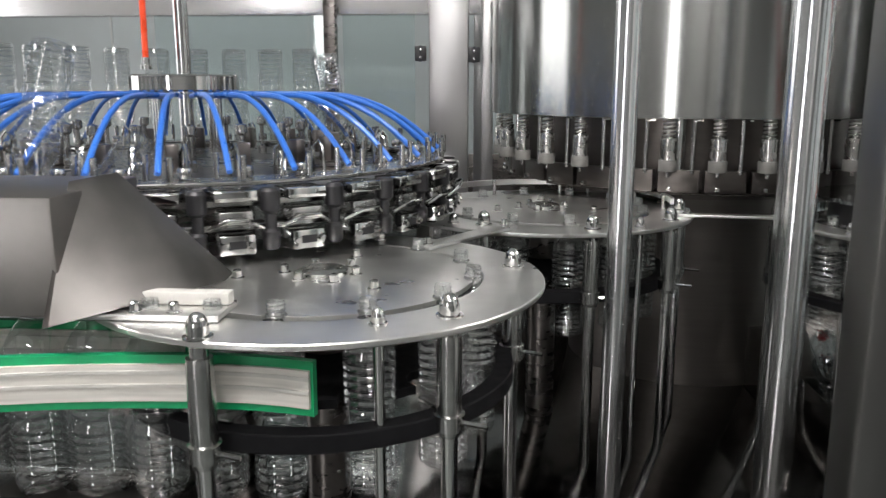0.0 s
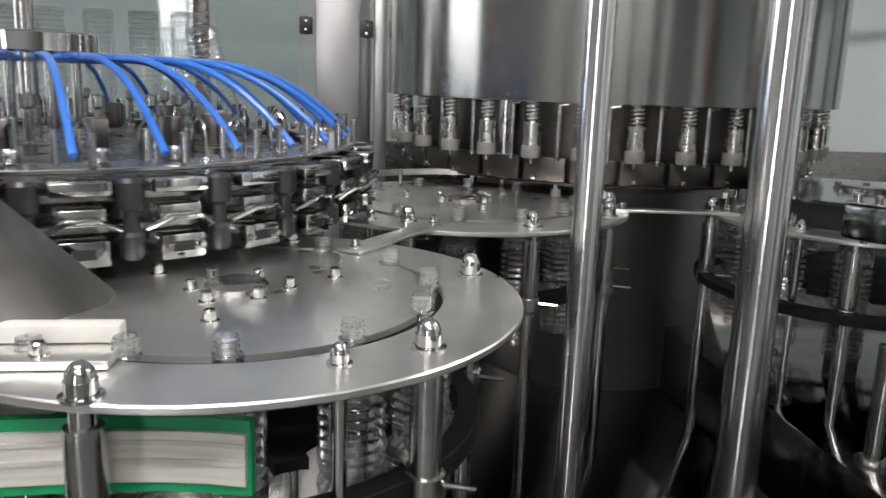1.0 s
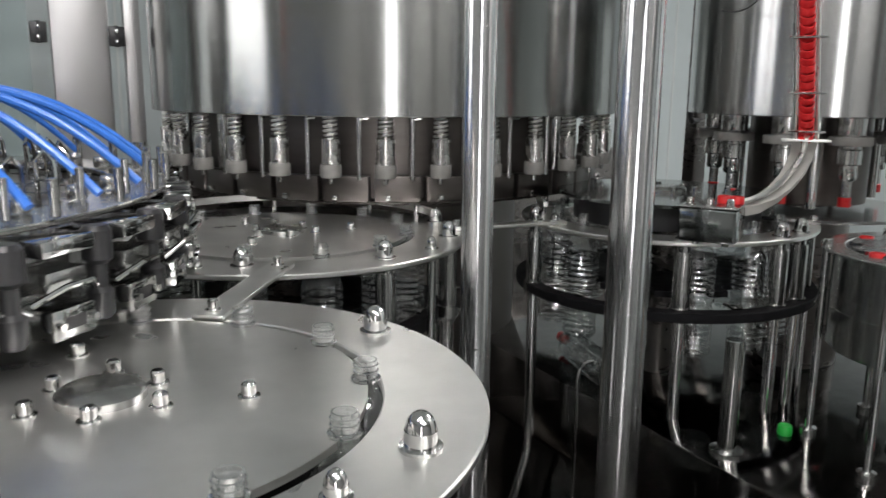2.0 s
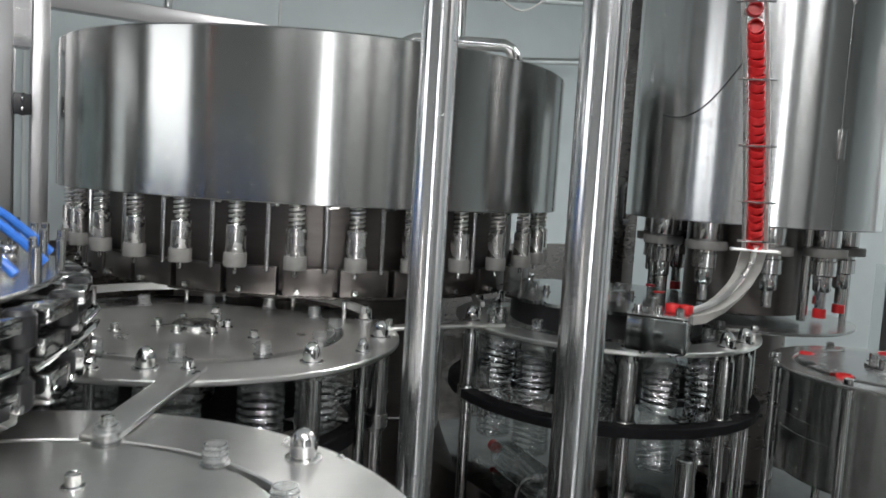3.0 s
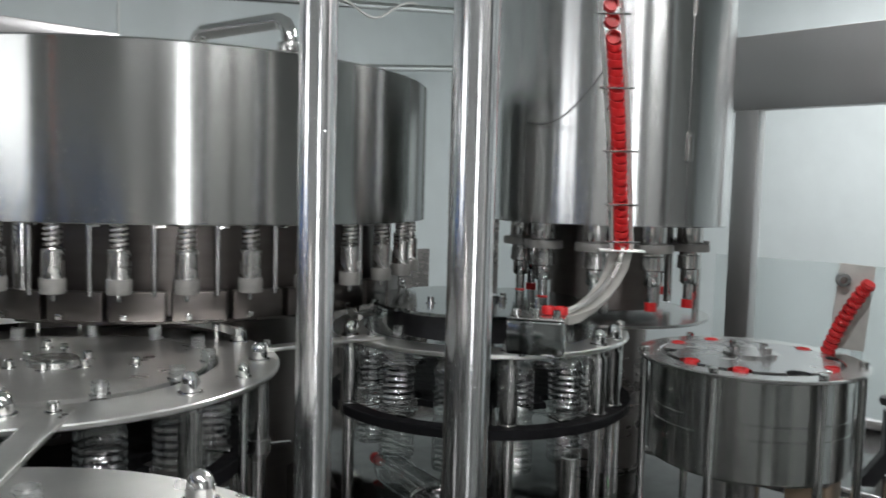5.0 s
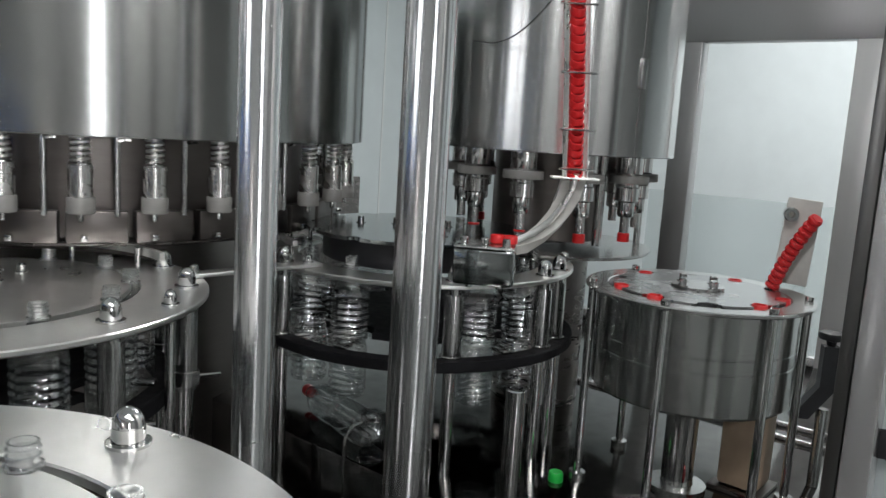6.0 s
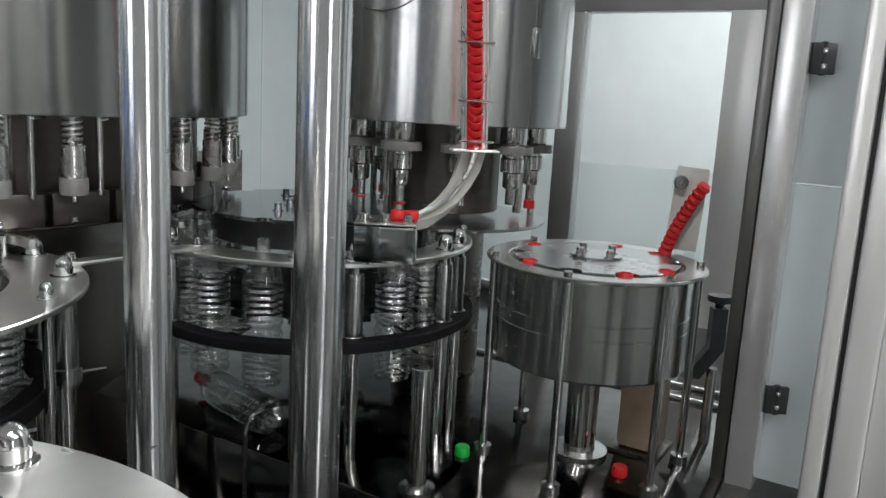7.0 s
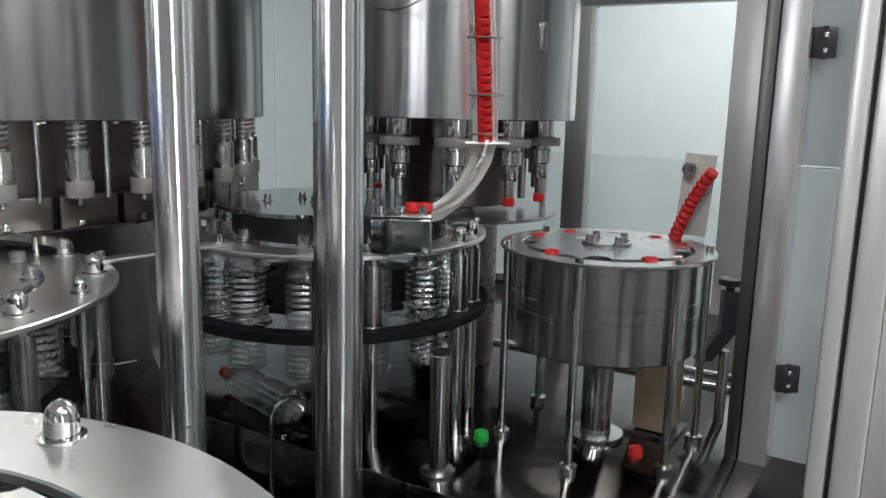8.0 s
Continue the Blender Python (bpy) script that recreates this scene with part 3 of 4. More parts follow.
def arc_rail(centre, r, a0, a1, z, h, label):
    t = thing("neck_guide", centre[0], centre[1], 0, label, "neck guide", "neck guides")
    pts = [(r * math.cos(radians(a0 + (a1 - a0) * k / 20)), r * math.sin(radians(a0 + (a1 - a0) * k / 20)), z) for k in range(21)]
    part("rail", ribbon(pts, h, 0.010), PLATE, t)
    for k in (3, 10, 17):
        part("stand", rod(0.006, DECK, z + h, 12, 0.001, None, pts[k][0] * 0.965, pts[k][1] * 0.965), CHROME, t)
    return t


arc_rail(STAR_2, 0.315, 60, 175, DECK + 0.030, 0.016, "curved stainless steel neck guide over the transfer plate")
arc_rail(STAR_2, 0.345, -10, 75, DECK + 0.022, 0.016, "curved stainless steel neck guide over the transfer plate")
arc_rail(STAR_3, 0.325, 95, 165, DECK + 0.030, 0.012, "curved stainless steel neck guide over the discharge plate")

# ------------------------------------------------------------------ filler
DRUM_R, DRUM_Z0, DRUM_Z1 = 0.705, 1.477, 1.844
filler = thing("filling_carousel", FILLER[0], FILLER[1], 0, "large brushed stainless steel filling carousel with valves", "filling machine")
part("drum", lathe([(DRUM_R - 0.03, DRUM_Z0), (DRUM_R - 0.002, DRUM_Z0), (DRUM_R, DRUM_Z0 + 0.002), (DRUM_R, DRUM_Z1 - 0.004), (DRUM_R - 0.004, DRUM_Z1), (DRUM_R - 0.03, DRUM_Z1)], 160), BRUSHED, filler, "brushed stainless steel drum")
part("lid", lathe([(0, DRUM_Z1 - 0.02), (DRUM_R - 0.031, DRUM_Z1 - 0.02), (DRUM_R - 0.031, DRUM_Z1 - 0.01), (0, DRUM_Z1 + 0.02)], 96), PLATE, filler)
part("valve_plate", ring(0.30, DRUM_R - 0.031, DRUM_Z0 + 0.002, DRUM_Z0 + 0.016, 96), DULL, filler)
part("core", lathe([(0, 1.27), (0.575, 1.27), (0.58, 1.275), (0.58, DRUM_Z0), (0, DRUM_Z0)], 96), CORESTEEL, filler, "stainless steel core behind the valves, shade in its colour")
part("neck_plate", ring(0.50, 0.615, 1.262, 1.269, 96), DULL, filler)
SPRING = mesh_of("spring", tube([(0.0150 * math.cos(a), 0.0150 * math.sin(a), 1.424 + 0.058 * a / (2 * math.pi * 5.5)) for a in [2 * math.pi * i / 12 for i in range(67)]], 0.0031, 6), SPRINGSTEEL)
VALVE = mesh_of("filling_valve", lathe([(0, 1.350), (0.0215, 1.350), (0.0215, 1.386), (0.0207, 1.3865), (0.0207, 1.3885), (0.0215, 1.389), (0.0215, 1.4235), (0.0208, 1.4242), (0.007, 1.4242), (0.007, 1.484), (0, 1.484)], 28), VALVESTEEL)
SKIRT = mesh_of("collar", lathe([(0.010, 1.334), (0.0240, 1.334), (0.0252, 1.336), (0.0252, 1.363), (0.0240, 1.365), (0.0227, 1.365)], 24), GREYNYLON)
TIP = mesh_of("nozzle", rod(0.0055, 1.318, 1.352, 12), CHROME)
LIFT_ROD = mesh_of("lift_rod", rod(0.0065, 1.325, 1.478, 12), STEEL)
HOOK = mesh_of("hook", tube([(0, 0, 1.47), (0.004, 0.012, 1.474), (0.004, 0.024, 1.474)], 0.006, 8), CHROME)
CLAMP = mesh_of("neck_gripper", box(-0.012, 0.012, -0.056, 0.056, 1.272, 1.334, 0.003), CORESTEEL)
JAW = mesh_of("jaw", box(0.012, 0.03, -0.03, -0.018, 1.278, 1.29, 0.002), CHROME)
for k in range(32):
    a = 11.25 * k
    v = again("filling_valve", VALVE, filler, turned(a, 0.667))
    again("spring", SPRING, v, pose(0, 0, 0), "coiled steel spring")
    again("collar", SKIRT, v, pose(0, 0, 0), "grey nylon collar")
    again("nozzle", TIP, v, pose(0, 0, 0))
    r = again("lift_rod", LIFT_ROD, filler, turned(a + 5.6, 0.645))
    again("hook", HOOK, r, pose(0, 0, 0))
    g = again("neck_gripper", CLAMP, filler, turned(a + 2.5, 0.628))
    again("jaw", JAW, g, pose(0, 0, 0))
for k in range(4):
    part("column", rod(0.02, 1.27, 1.478, 24, 0.002, None, 0.612 * math.cos(radians(90 * k + 2)), 0.612 * math.sin(radians(90 * k + 2))), CHROME, filler, "polished steel column")
base = thing("filler_pedestal", FILLER[0], FILLER[1], 0, "wide stainless steel pedestal under the filler, shade in its colour", "pedestal")
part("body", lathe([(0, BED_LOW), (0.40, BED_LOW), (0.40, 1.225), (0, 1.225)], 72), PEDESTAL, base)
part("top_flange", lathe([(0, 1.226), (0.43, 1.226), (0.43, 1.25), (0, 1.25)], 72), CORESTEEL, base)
WHEELS.append((filler, FILLER, -11.25 * RATE, -121.9 + 11.25 * RATE * 4))

# pipes over the filler; the loop turns with the carousel
loop_mid, loop_dir = Vector((0.239, 0.321, 0)), Vector((0.342, 0.940, 0))
bend = []
for along, high in ((-0.165, 1.83), (-0.165, 1.885), (-0.161, 1.906), (-0.150, 1.922), (-0.130, 1.932), (0.0, 1.934), (0.130, 1.936), (0.150, 1.926), (0.161, 1.910), (0.165, 1.888), (0.165, 1.83)):
    bend.append(loop_mid + loop_dir * along + Vector((0, 0, high + 0.008)))
loop = part("pipe_loop", tube(bend, 0.019, 16), CHROME, filler, "polished steel pipe bent down into the lid")
for along in (-0.165, 0.165):
    c = loop_mid + loop_dir * along
    part("union_nut", lathe([(0.0192, 1.868), (0.027, 1.868), (0.028, 1.872), (0.028, 1.886), (0.027, 1.890), (0.0192, 1.890)], 20, None, c.x, c.y), STEEL, loop)
for i, (p, q, r, label) in enumerate((((1.14, 3.6, 2.29), (3.2, 3.6, 2.55), 0.019, "horizontal steel pipe on the wall"), ((1.9, 3.6, 2.10), (3.2, 3.6, 2.25), 0.017, "horizontal steel pipe on the wall"),
                                      ((1.86, 3.62, 1.7), (1.86, 3.62, 3.2), 0.03, "upright pale steel pipe up to the ceiling"), ((0.565, 3.6, 1.8), (0.565, 3.6, 3.2), 0.016, "upright steel pipe up to the ceiling"))):
    t = thing("wall_pipe", 0, 0, 0, label, "pipe", "wall pipes")
    part("tube", tube([p, q], r, 14), CHROME, t)
cab = thing("cable", 0, 0, 0, "loose white cable hung along a pipe", "cable")
part("lead", tube([(1.9 + 0.55 * k / 14, 3.57, 2.40 + 0.07 * k / 14 - 0.05 * math.sin(math.pi * k / 14) + 0.025 * math.sin(3 * math.pi * k / 14)) for k in range(15)], 0.006, 6), CABLE, cab)
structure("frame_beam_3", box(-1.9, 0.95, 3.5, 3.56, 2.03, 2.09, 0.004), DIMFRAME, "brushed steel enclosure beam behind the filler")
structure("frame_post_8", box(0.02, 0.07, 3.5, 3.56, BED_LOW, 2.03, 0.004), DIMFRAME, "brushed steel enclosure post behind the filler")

# ------------------------------------------------------------------ capper
CAP_R = 0.315
capper = thing("capping_head_drum", CAPPER[0], CAPPER[1], 0, "tall brushed stainless steel capper drum", "capping machine")
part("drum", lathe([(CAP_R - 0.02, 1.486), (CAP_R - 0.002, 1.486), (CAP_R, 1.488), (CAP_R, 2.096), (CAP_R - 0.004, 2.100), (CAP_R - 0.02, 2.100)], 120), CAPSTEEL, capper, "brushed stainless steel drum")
part("lid", lathe([(0, 2.083), (CAP_R - 0.021, 2.083), (CAP_R - 0.021, 2.093), (0, 2.096)], 64), PLATE, capper)
for a in (-150, -70):
    part("lifting_eye", tube([(0.29 * math.cos(radians(a)) + 0.012 * math.cos(u), 0.29 * math.sin(radians(a)), 2.100 + 0.016 * math.sin(u)) for u in [math.pi * i / 8 for i in range(9)]], 0.004, 8), CHROME, capper)
for a in (-110,):
    part("latch", box(CAP_R - 0.004, CAP_R + 0.008, -0.008, 0.008, 1.645, 1.715, 0.003, m=pose(0, 0, 0, 0, 0, a)), STEEL, capper)
    part("hook_rod", tube([(CAP_R + 0.004, 0, 1.99), (CAP_R + 0.005, 0, 2.095), (CAP_R + 0.001, 0, 2.108), (CAP_R - 0.012, 0, 2.112)], 0.0045, 8), STEEL, capper).matrix_basis = pose(0, 0, 0, 0, 0, a)
    part("seam", box(CAP_R - 0.003, CAP_R + 0.0012, -0.003, 0.003, 1.49, 2.093, 0, m=pose(0, 0, 0, 0, 0, a)), STEEL, capper)
rotor = thing("capping_rotor", CAPPER[0], CAPPER[1], 0, "rotor with steel capping heads and pale collars", "capping machine")
part("core", rod(0.150, 1.26, 1.484, 64), CORESTEEL, rotor, "steel rotor core, shade in its colour")
HEAD = mesh_of("capping_head", lathe([(0, 1.335), (0.018, 1.335), (0.021, 1.34), (0.021, 1.372), (0.029, 1.376), (0.029, 1.408), (0.026, 1.411), (0.026, 1.419), (0.033, 1.441), (0.033, 1.484), (0, 1.484)], 22), CHROME)
COLL = mesh_of("collar", lathe([(0.0335, 1.420), (0.049, 1.420), (0.050, 1.422), (0.050, 1.438), (0.049, 1.440), (0.0335, 1.440)], 26), GREYNYLON)
CHUCK = mesh_of("chuck", lathe([(0, 1.295), (0.012, 1.295), (0.012, 1.334), (0, 1.334)], 16), STEEL)
LOOSE_CAP = mesh_of("cap", lathe([(0, 1.272), (0.015, 1.272), (0.0155, 1.274), (0.015, 1.293), (0.0135, 1.2945), (0, 1.2945)], 20), RED)
for k in range(10):
    h = again("capping_head", HEAD, rotor, turned(36 * k, 0.235))
    again("collar", COLL, h, pose(0, 0, 0), "pale nylon collar")
    again("chuck", CHUCK, h, pose(0, 0, 0))
    if k % 10 in (0, 1, 4, 5, 6, 8, 9):
        again("cap", LOOSE_CAP, h, pose(0, 0, 0), "red plastic cap")
for k in range(3):
    part("tie_rod", rod(0.012, 1.26, 1.486, 16, 0.001, None, 0.205 * math.cos(radians(120 * k + 18)), 0.205 * math.sin(radians(120 * k + 18))), CHROME, rotor)
WHEELS.append((rotor, CAPPER, -36 * RATE, 10))
cb = thing("capper_table", CAPPER[0], CAPPER[1], 0, "stainless steel capper table on a pedestal", "capper table")
part("table_plate", lathe([(0.05, DECK + 0.006), (0.278, DECK + 0.006), (0.280, DECK + 0.008), (0.280, DECK + 0.014), (0.05, DECK + 0.014)], 72), STEEL, cb)
part("pedestal", rod(0.12, BED_Z, DECK + 0.005, 40), DULL, cb)
for a in (-40, 20, 80):
    part("pillar", rod(0.010, DECK + 0.015, 1.485, 14, 0.001, None, 0.265 * math.cos(radians(a)), 0.265 * math.sin(radians(a))), CHROME, cb)

# ------------------------------------------------------------------ cap chutes
chute = thing("cap_chute", 0, 0, 0, "cap chute of steel rods filled with red caps", "cap chute")
TOP, BOT = Vector((1.025, 1.498, 2.05)), Vector((1.150, 1.514, 1.452))
run = [TOP + (BOT - TOP) * (k / 40) + Vector((0.008, -0.002, 0)) * math.sin(math.pi * k / 40) for k in range(41)]
run = [Vector((0.93, 1.486, 2.55)), Vector((0.98, 1.492, 2.28))] + run
side = Vector((0.62, -0.70, 0)).normalized()
fwd = Vector((-0.70, -0.62, 0)).normalized()
for du, dv in ((-0.02, -0.012), (0.02, -0.012), (-0.02, 0.012), (0.02, 0.012), (0, -0.014)):
    part("rod", tube([p + side * du + fwd * dv for p in run], 0.0029, 6), SPRINGSTEEL, chute)
for k in (3, 12, 21, 29, 36, 41):
    p = run[k]
    part("cross_bar", tube([p - side * 0.034 + fwd * 0.016, p + side * 0.034 + fwd * 0.016], 0.0022, 6), CHROME, chute)
part("end_plate", box(-0.045, 0.045, -0.022, 0.022, 0, 0.004, 0.001, m=Matrix.Translation(BOT - Vector((0, 0, 0.005))) @ pose(0, 0, 0, 0, 0, math.degrees(math.atan2(side.y, side.x)))), PLATE, chute)
DISC = mesh_of("cap", lathe([(0, -0.0085), (0.0125, -0.0085), (0.0145, -0.006), (0.0145, 0.007), (0.0135, 0.0085), (0.012, 0.0085), (0.0115, -0.004), (0, -0.004)], 18), RED)

track = []
for p, q in zip(run, run[1:]):
    n = max(1, int((q - p).length / 0.004))
    track += [p + (q - p) * i / n for i in range(n)]
last = None
for p in track:
    if p.z < 2.2 and (last is None or (p - last).length > (0.030 if 1.86 < p.z < 2.0 else 0.0135)):
        if 1.90 < p.z < 1.915:
            continue
        c = again("cap", DISC, chute, Matrix.Translation(p) @ pose(0, 0, 0, (85 if 1.86 < p.z < 2.0 else 38) + random.uniform(-6, 6), 0, math.degrees(math.atan2(side.y, side.x)) + random.uniform(-4, 4)), "red plastic cap")
        last = p
spout = thing("cap_spout", 0, 0, 0, "pale curved trough that hands caps down", "cap chute")

bow = [Vector(p) for p in ((1.153, 1.517, 1.446), (1.163, 1.532, 1.410), (1.166, 1.553, 1.375), (1.160, 1.574, 1.346), (1.146, 1.597, 1.322), (1.124, 1.622, 1.306), (1.085, 1.652, 1.297))]
bm = bmesh.new()
rows = []
for i, p in enumerate(bow):
    d = (bow[min(i + 1, len(bow) - 1)] - bow[max(i - 1, 0)]).normalized()
    across = Vector((0.55, -0.8, 0)).normalized() if i < 2 else Vector((0.35, -0.93, 0)).normalized()
    nrm = across.cross(d).normalized()
    rows.append([bm.verts.new(p + across * u + nrm * v) for u, v in ((-0.02, 0.02), (-0.02, 0), (0.02, 0), (0.02, 0.02), (0.023, 0.02), (0.023, -0.003), (-0.023, -0.003), (-0.023, 0.02))])
for a, b in zip(rows, rows[1:]):
    for k in range(8):
        bm.faces.new((a[k], a[(k + 1) % 8], b[(k + 1) % 8], b[k]))
bm.faces.new(rows[0][::-1])
bm.faces.new(rows[-1])
part("trough", bm, NYLON, spout)
part("cover_strip", tube([p + Vector((-0.012, -0.012, 0.012)) for p in bow], 0.006, 8), PLATE, spout)
tray = thing("cap_tray", 1.115, 1.640, 0, "dark steel cover box on the discharge plate", "cover box")
tray.matrix_basis = pose(1.021, 1.620, 0, 0, 0, -58)
bm = box(-0.058, 0.058, -0.05, 0.05, DECK + 0.012, DECK + 0.082, 0.007)
part("box_body", bm, DARKMIRROR, tray)
part("top_plate", box(-0.057, 0.057, -0.053, 0.053, DECK + 0.083, DECK + 0.087, 0.001), STEEL, tray)
for x in (-0.03, 0.03):
    part("foot", rod(0.008, DECK, DECK + 0.0115, 12, 0.001, None, x, 0), STEEL, tray)
for x in (-0.05, 0.0, 0.05):
    again("stud", BOLT, tray, pose(x * 0.8, -0.03, DECK + 0.087))
    again("cap", DISC, tray, pose(x * 0.5 + 0.02, 0.012, DECK + 0.096), "red plastic cap") if x > -0.01 else None
wirething = thing("wire", 0, 0, 0, "thin dark wire tied from drum to chute", "wire")
part("lead", tube([(1.332 - 0.255 * k / 14, 1.935 - 0.425 * k / 14, 1.742 + 0.075 * k / 14 - 0.05 * math.sin(math.pi * k / 14)) for k in range(15)], 0.0018, 5), WIRE, wirething)

# ------------------------------------------------------------------ cap bowl
B_TOP = 1.240
bowl = thing("cap_bowl", BOWL[0], BOWL[1], 0, "polished stainless steel cap feeding bowl on legs", "cap feeder")
part("body", lathe([(0, 1.034), (0.192, 1.034), (0.197, 1.040), (0.197, 1.118), (0.1958, 1.119), (0.1958, 1.121), (0.197, 1.122), (0.197, 1.146), (0.1958, 1.147), (0.1958, 1.149), (0.197, 1.150), (0.197, B_TOP - 0.009), (0, B_TOP - 0.009)], 96), BOWLSTEEL, bowl, "polished steel bowl wall")
# Black ring stands in for the shade under the disc pockets.
part("pocket_shade", ring(0.12, 0.19, B_TOP - 0.0088, B_TOP - 0.007, 48, 0.0005), BLACK, bowl, "black ring for the shaded gap under the disc")
part("top_ring", ring(0.176, 0.222, B_TOP - 0.008, B_TOP, 96), STEEL, bowl)
part("foot_ring", lathe([(0.10, 1.020), (0.150, 1.020), (0.150, 1.0335), (0.10, 1.0335)], 64), STEEL, bowl)
part("pedestal", rod(0.033, BED_Z, 1.020, 28), CHROME, bowl)
part("pedestal_flange", lathe([(0.034, BED_Z), (0.06, BED_Z), (0.06, BED_Z + 0.012), (0.034, BED_Z + 0.014)], 28), STEEL, bowl)
LEG = mesh_of("leg", rod(0.0085, BED_Z, B_TOP - 0.008, 14), CHROME)
FOOT = mesh_of("foot", lathe([(0.0087, BED_Z), (0.018, BED_Z), (0.018, BED_Z + 0.02), (0.0087, BED_Z + 0.022)], 16), STEEL)
TOPNUT = mesh_of("cap_screw", rod(0.0085, B_TOP, B_TOP + 0.010, 14), CHROME)
for a in (-173, -119, -66, 128, 62):
    l = again("leg", LEG, bowl, turned(a, 0.209))
    again("foot", FOOT, l, pose(0, 0, 0))
    again("cap_screw", TOPNUT, l, pose(0, 0, 0))
disc = thing("cap_disc", BOWL[0], BOWL[1], 0, "steel disc with scalloped pockets carrying red caps", "cap feeder")
part("disc_plate", slab(star_outline(0.168, 10, 0.023), B_TOP - 0.004, B_TOP + 0.003), DISCSTEEL, disc)
part("hub", lathe([(0, B_TOP + 0.003), (0.052, B_TOP + 0.003), (0.052, B_TOP + 0.009), (0, B_TOP + 0.010)], 32), STEEL, disc)
for a in (0, 90, 180, 270):
    again("stud", BOLT, disc, turned(a + 20, 0.042, 0, B_TOP + 0.009))
for k in (0, 1, 3, 4, 6, 8):
    again("cap", DISC, disc, turned(36 * k, 0.160, 0, B_TOP - 0.0035) @ pose(0, 0, 0), "red plastic cap")
WHEELS.append((disc, BOWL, 36 * RATE, 0))
THIN_CAP = mesh_of("cap", lathe([(0, -0.006), (0.0125, -0.006), (0.0148, -0.004), (0.0148, 0.001), (0.0128, 0.003), (0.0128, 0.006), (0, 0.006)], 18), RED)
feed = thing("cap_feed_track", 0, 0, 0, "short rising track of stacked red caps in a bracket", "cap chute")
for k in range(12):
    u = k / 11
    again("cap", THIN_CAP, feed, Matrix.Translation((1.502 + 0.026 * u + 0.016 * u * u, 1.226 - 0.034 * u - 0.022 * u * u, B_TOP + 0.008 + 0.140 * u)) @ pose(0, 0, 0, 18 + 10 * u, 14 + 12 * u, -60), "red plastic cap")
part("bracket", box(-0.035, 0.035, -0.003, 0.003, 0.056, 0.238, 0.002, m=pose(1.551, 1.212, 1.19, -4, 5, -60)), NYLON, feed, "pale bracket plate")
part("strip", box(0.010, 0.034, -0.0025, 0.0025, -0.17, 0.055, 0.001, m=pose(1.551, 1.212, 1.19, -4, 5, -60)), SHEET, feed, "narrow clear plastic strip")
part("fastener", lathe([(0.007, 0), (0.014, 0), (0.015, 0.003), (0.015, 0.015), (0.014, 0.018), (0.007, 0.018)], 18), STEEL, feed).matrix_basis = pose(1.546, 1.222, B_TOP + 0.155, 90, 0, -60)
handle = thing("clamp_lever", 1.575, 1.115, 0, "black plastic clamp lever on a bracket", "lever")
part("arm", slab([(-0.066, -0.055), (-0.030, -0.055), (0.016, 0.012), (0.016, 0.105), (-0.016, 0.105), (-0.016, 0.018)], -0.014, 0.014), BLACK, handle).matrix_basis = pose(0, 0, 1.022, 90, 0, -60)
part("grip", lathe([(0, 1.128), (0.009, 1.128), (0.011, 1.138), (0.026, 1.142), (0.028, 1.148), (0.026, 1.156), (0.008, 1.160), (0, 1.160)], 14), BLACK, handle)
part("stand", rod(0.012, BED_Z, 0.99, 14), STEEL, handle)
motor = thing("small_motor", 1.452, 1.222, 0, "cream painted small motor housing under the bowl", "motor")
part("housing", box(-0.045, 0.045, -0.042, 0.042, BED_Z + 0.012, 0.985, 0.008), CREAM, motor)
part("cover", box(-0.047, 0.047, -0.044, 0.044, 0.9855, 1.015, 0.004), DULL, motor)
part("foot_plate", box(-0.06, 0.06, -0.055, 0.055, BED_Z, BED_Z + 0.01, 0.002), DULL, motor)
for name, me_colour, x, y, label in (("stray_closure", RED, 1.295, 1.215, "loose red cap lying on the bed"), ("stray_closure", LIME, 1.178, 1.515, "loose green cap lying on the bed")):
    tagged(new(name, mesh_of("bottle_cap", lathe([(0, 0.0), (0.015, 0.0), (0.016, 0.003), (0.015, 0.018), (0.013, 0.021), (0, 0.021)], 20), me_colour)), label, "cap", "loose caps").matrix_basis = pose(x, y, BED_Z)
loose = bottle("empty clear bottle fallen on the bed", True)
loose.matrix_basis = pose(1.07, 2.165, BED_Z + 0.042, 90, 0, 166)

stand = thing("steel_column", 0.990, 1.505, 0, "short polished steel column on the bed", "column")
part("tube", rod(0.019, BED_Z, 1.06, 24), CHROME, stand)
part("foot_flange", lathe([(0.0192, BED_Z), (0.034, BED_Z), (0.034, BED_Z + 0.01), (0.0192, BED_Z + 0.012)], 24), STEEL, stand)
bent = thing("bent_rod", 0.807, 1.766, BED_LOW, "thin bent steel rod standing on the bed", "rod")
part("wire_rod", tube([(0, 0, 0), (0, 0, 0.295), (0.004, -0.002, 0.320), (0.014, -0.008, 0.337), (0.03, -0.016, 0.343)], 0.004, 8), CHROME, bent)

# ------------------------------------------------------------------ rinser
rinser = thing("rinser_carousel", RINSER[0], RINSER[1], 0, "bottle rinser carousel with grippers and blue tubes", "rinsing machine")
part("gripper_ring", ring(0.60, 0.655, 1.335, 1.350, 96), STEEL, rinser)
part("upper_ring", ring(0.585, 0.672, 1.378, 1.386, 96), STEEL, rinser)
part("lower_ring", ring(0.615, 0.66, 1.290, 1.302, 96), STEEL, rinser)
part("table", lathe([(0.02, 1.355), (0.62, 1.355), (0.62, 1.362), (0.02, 1.375)], 96), DULL, rinser)
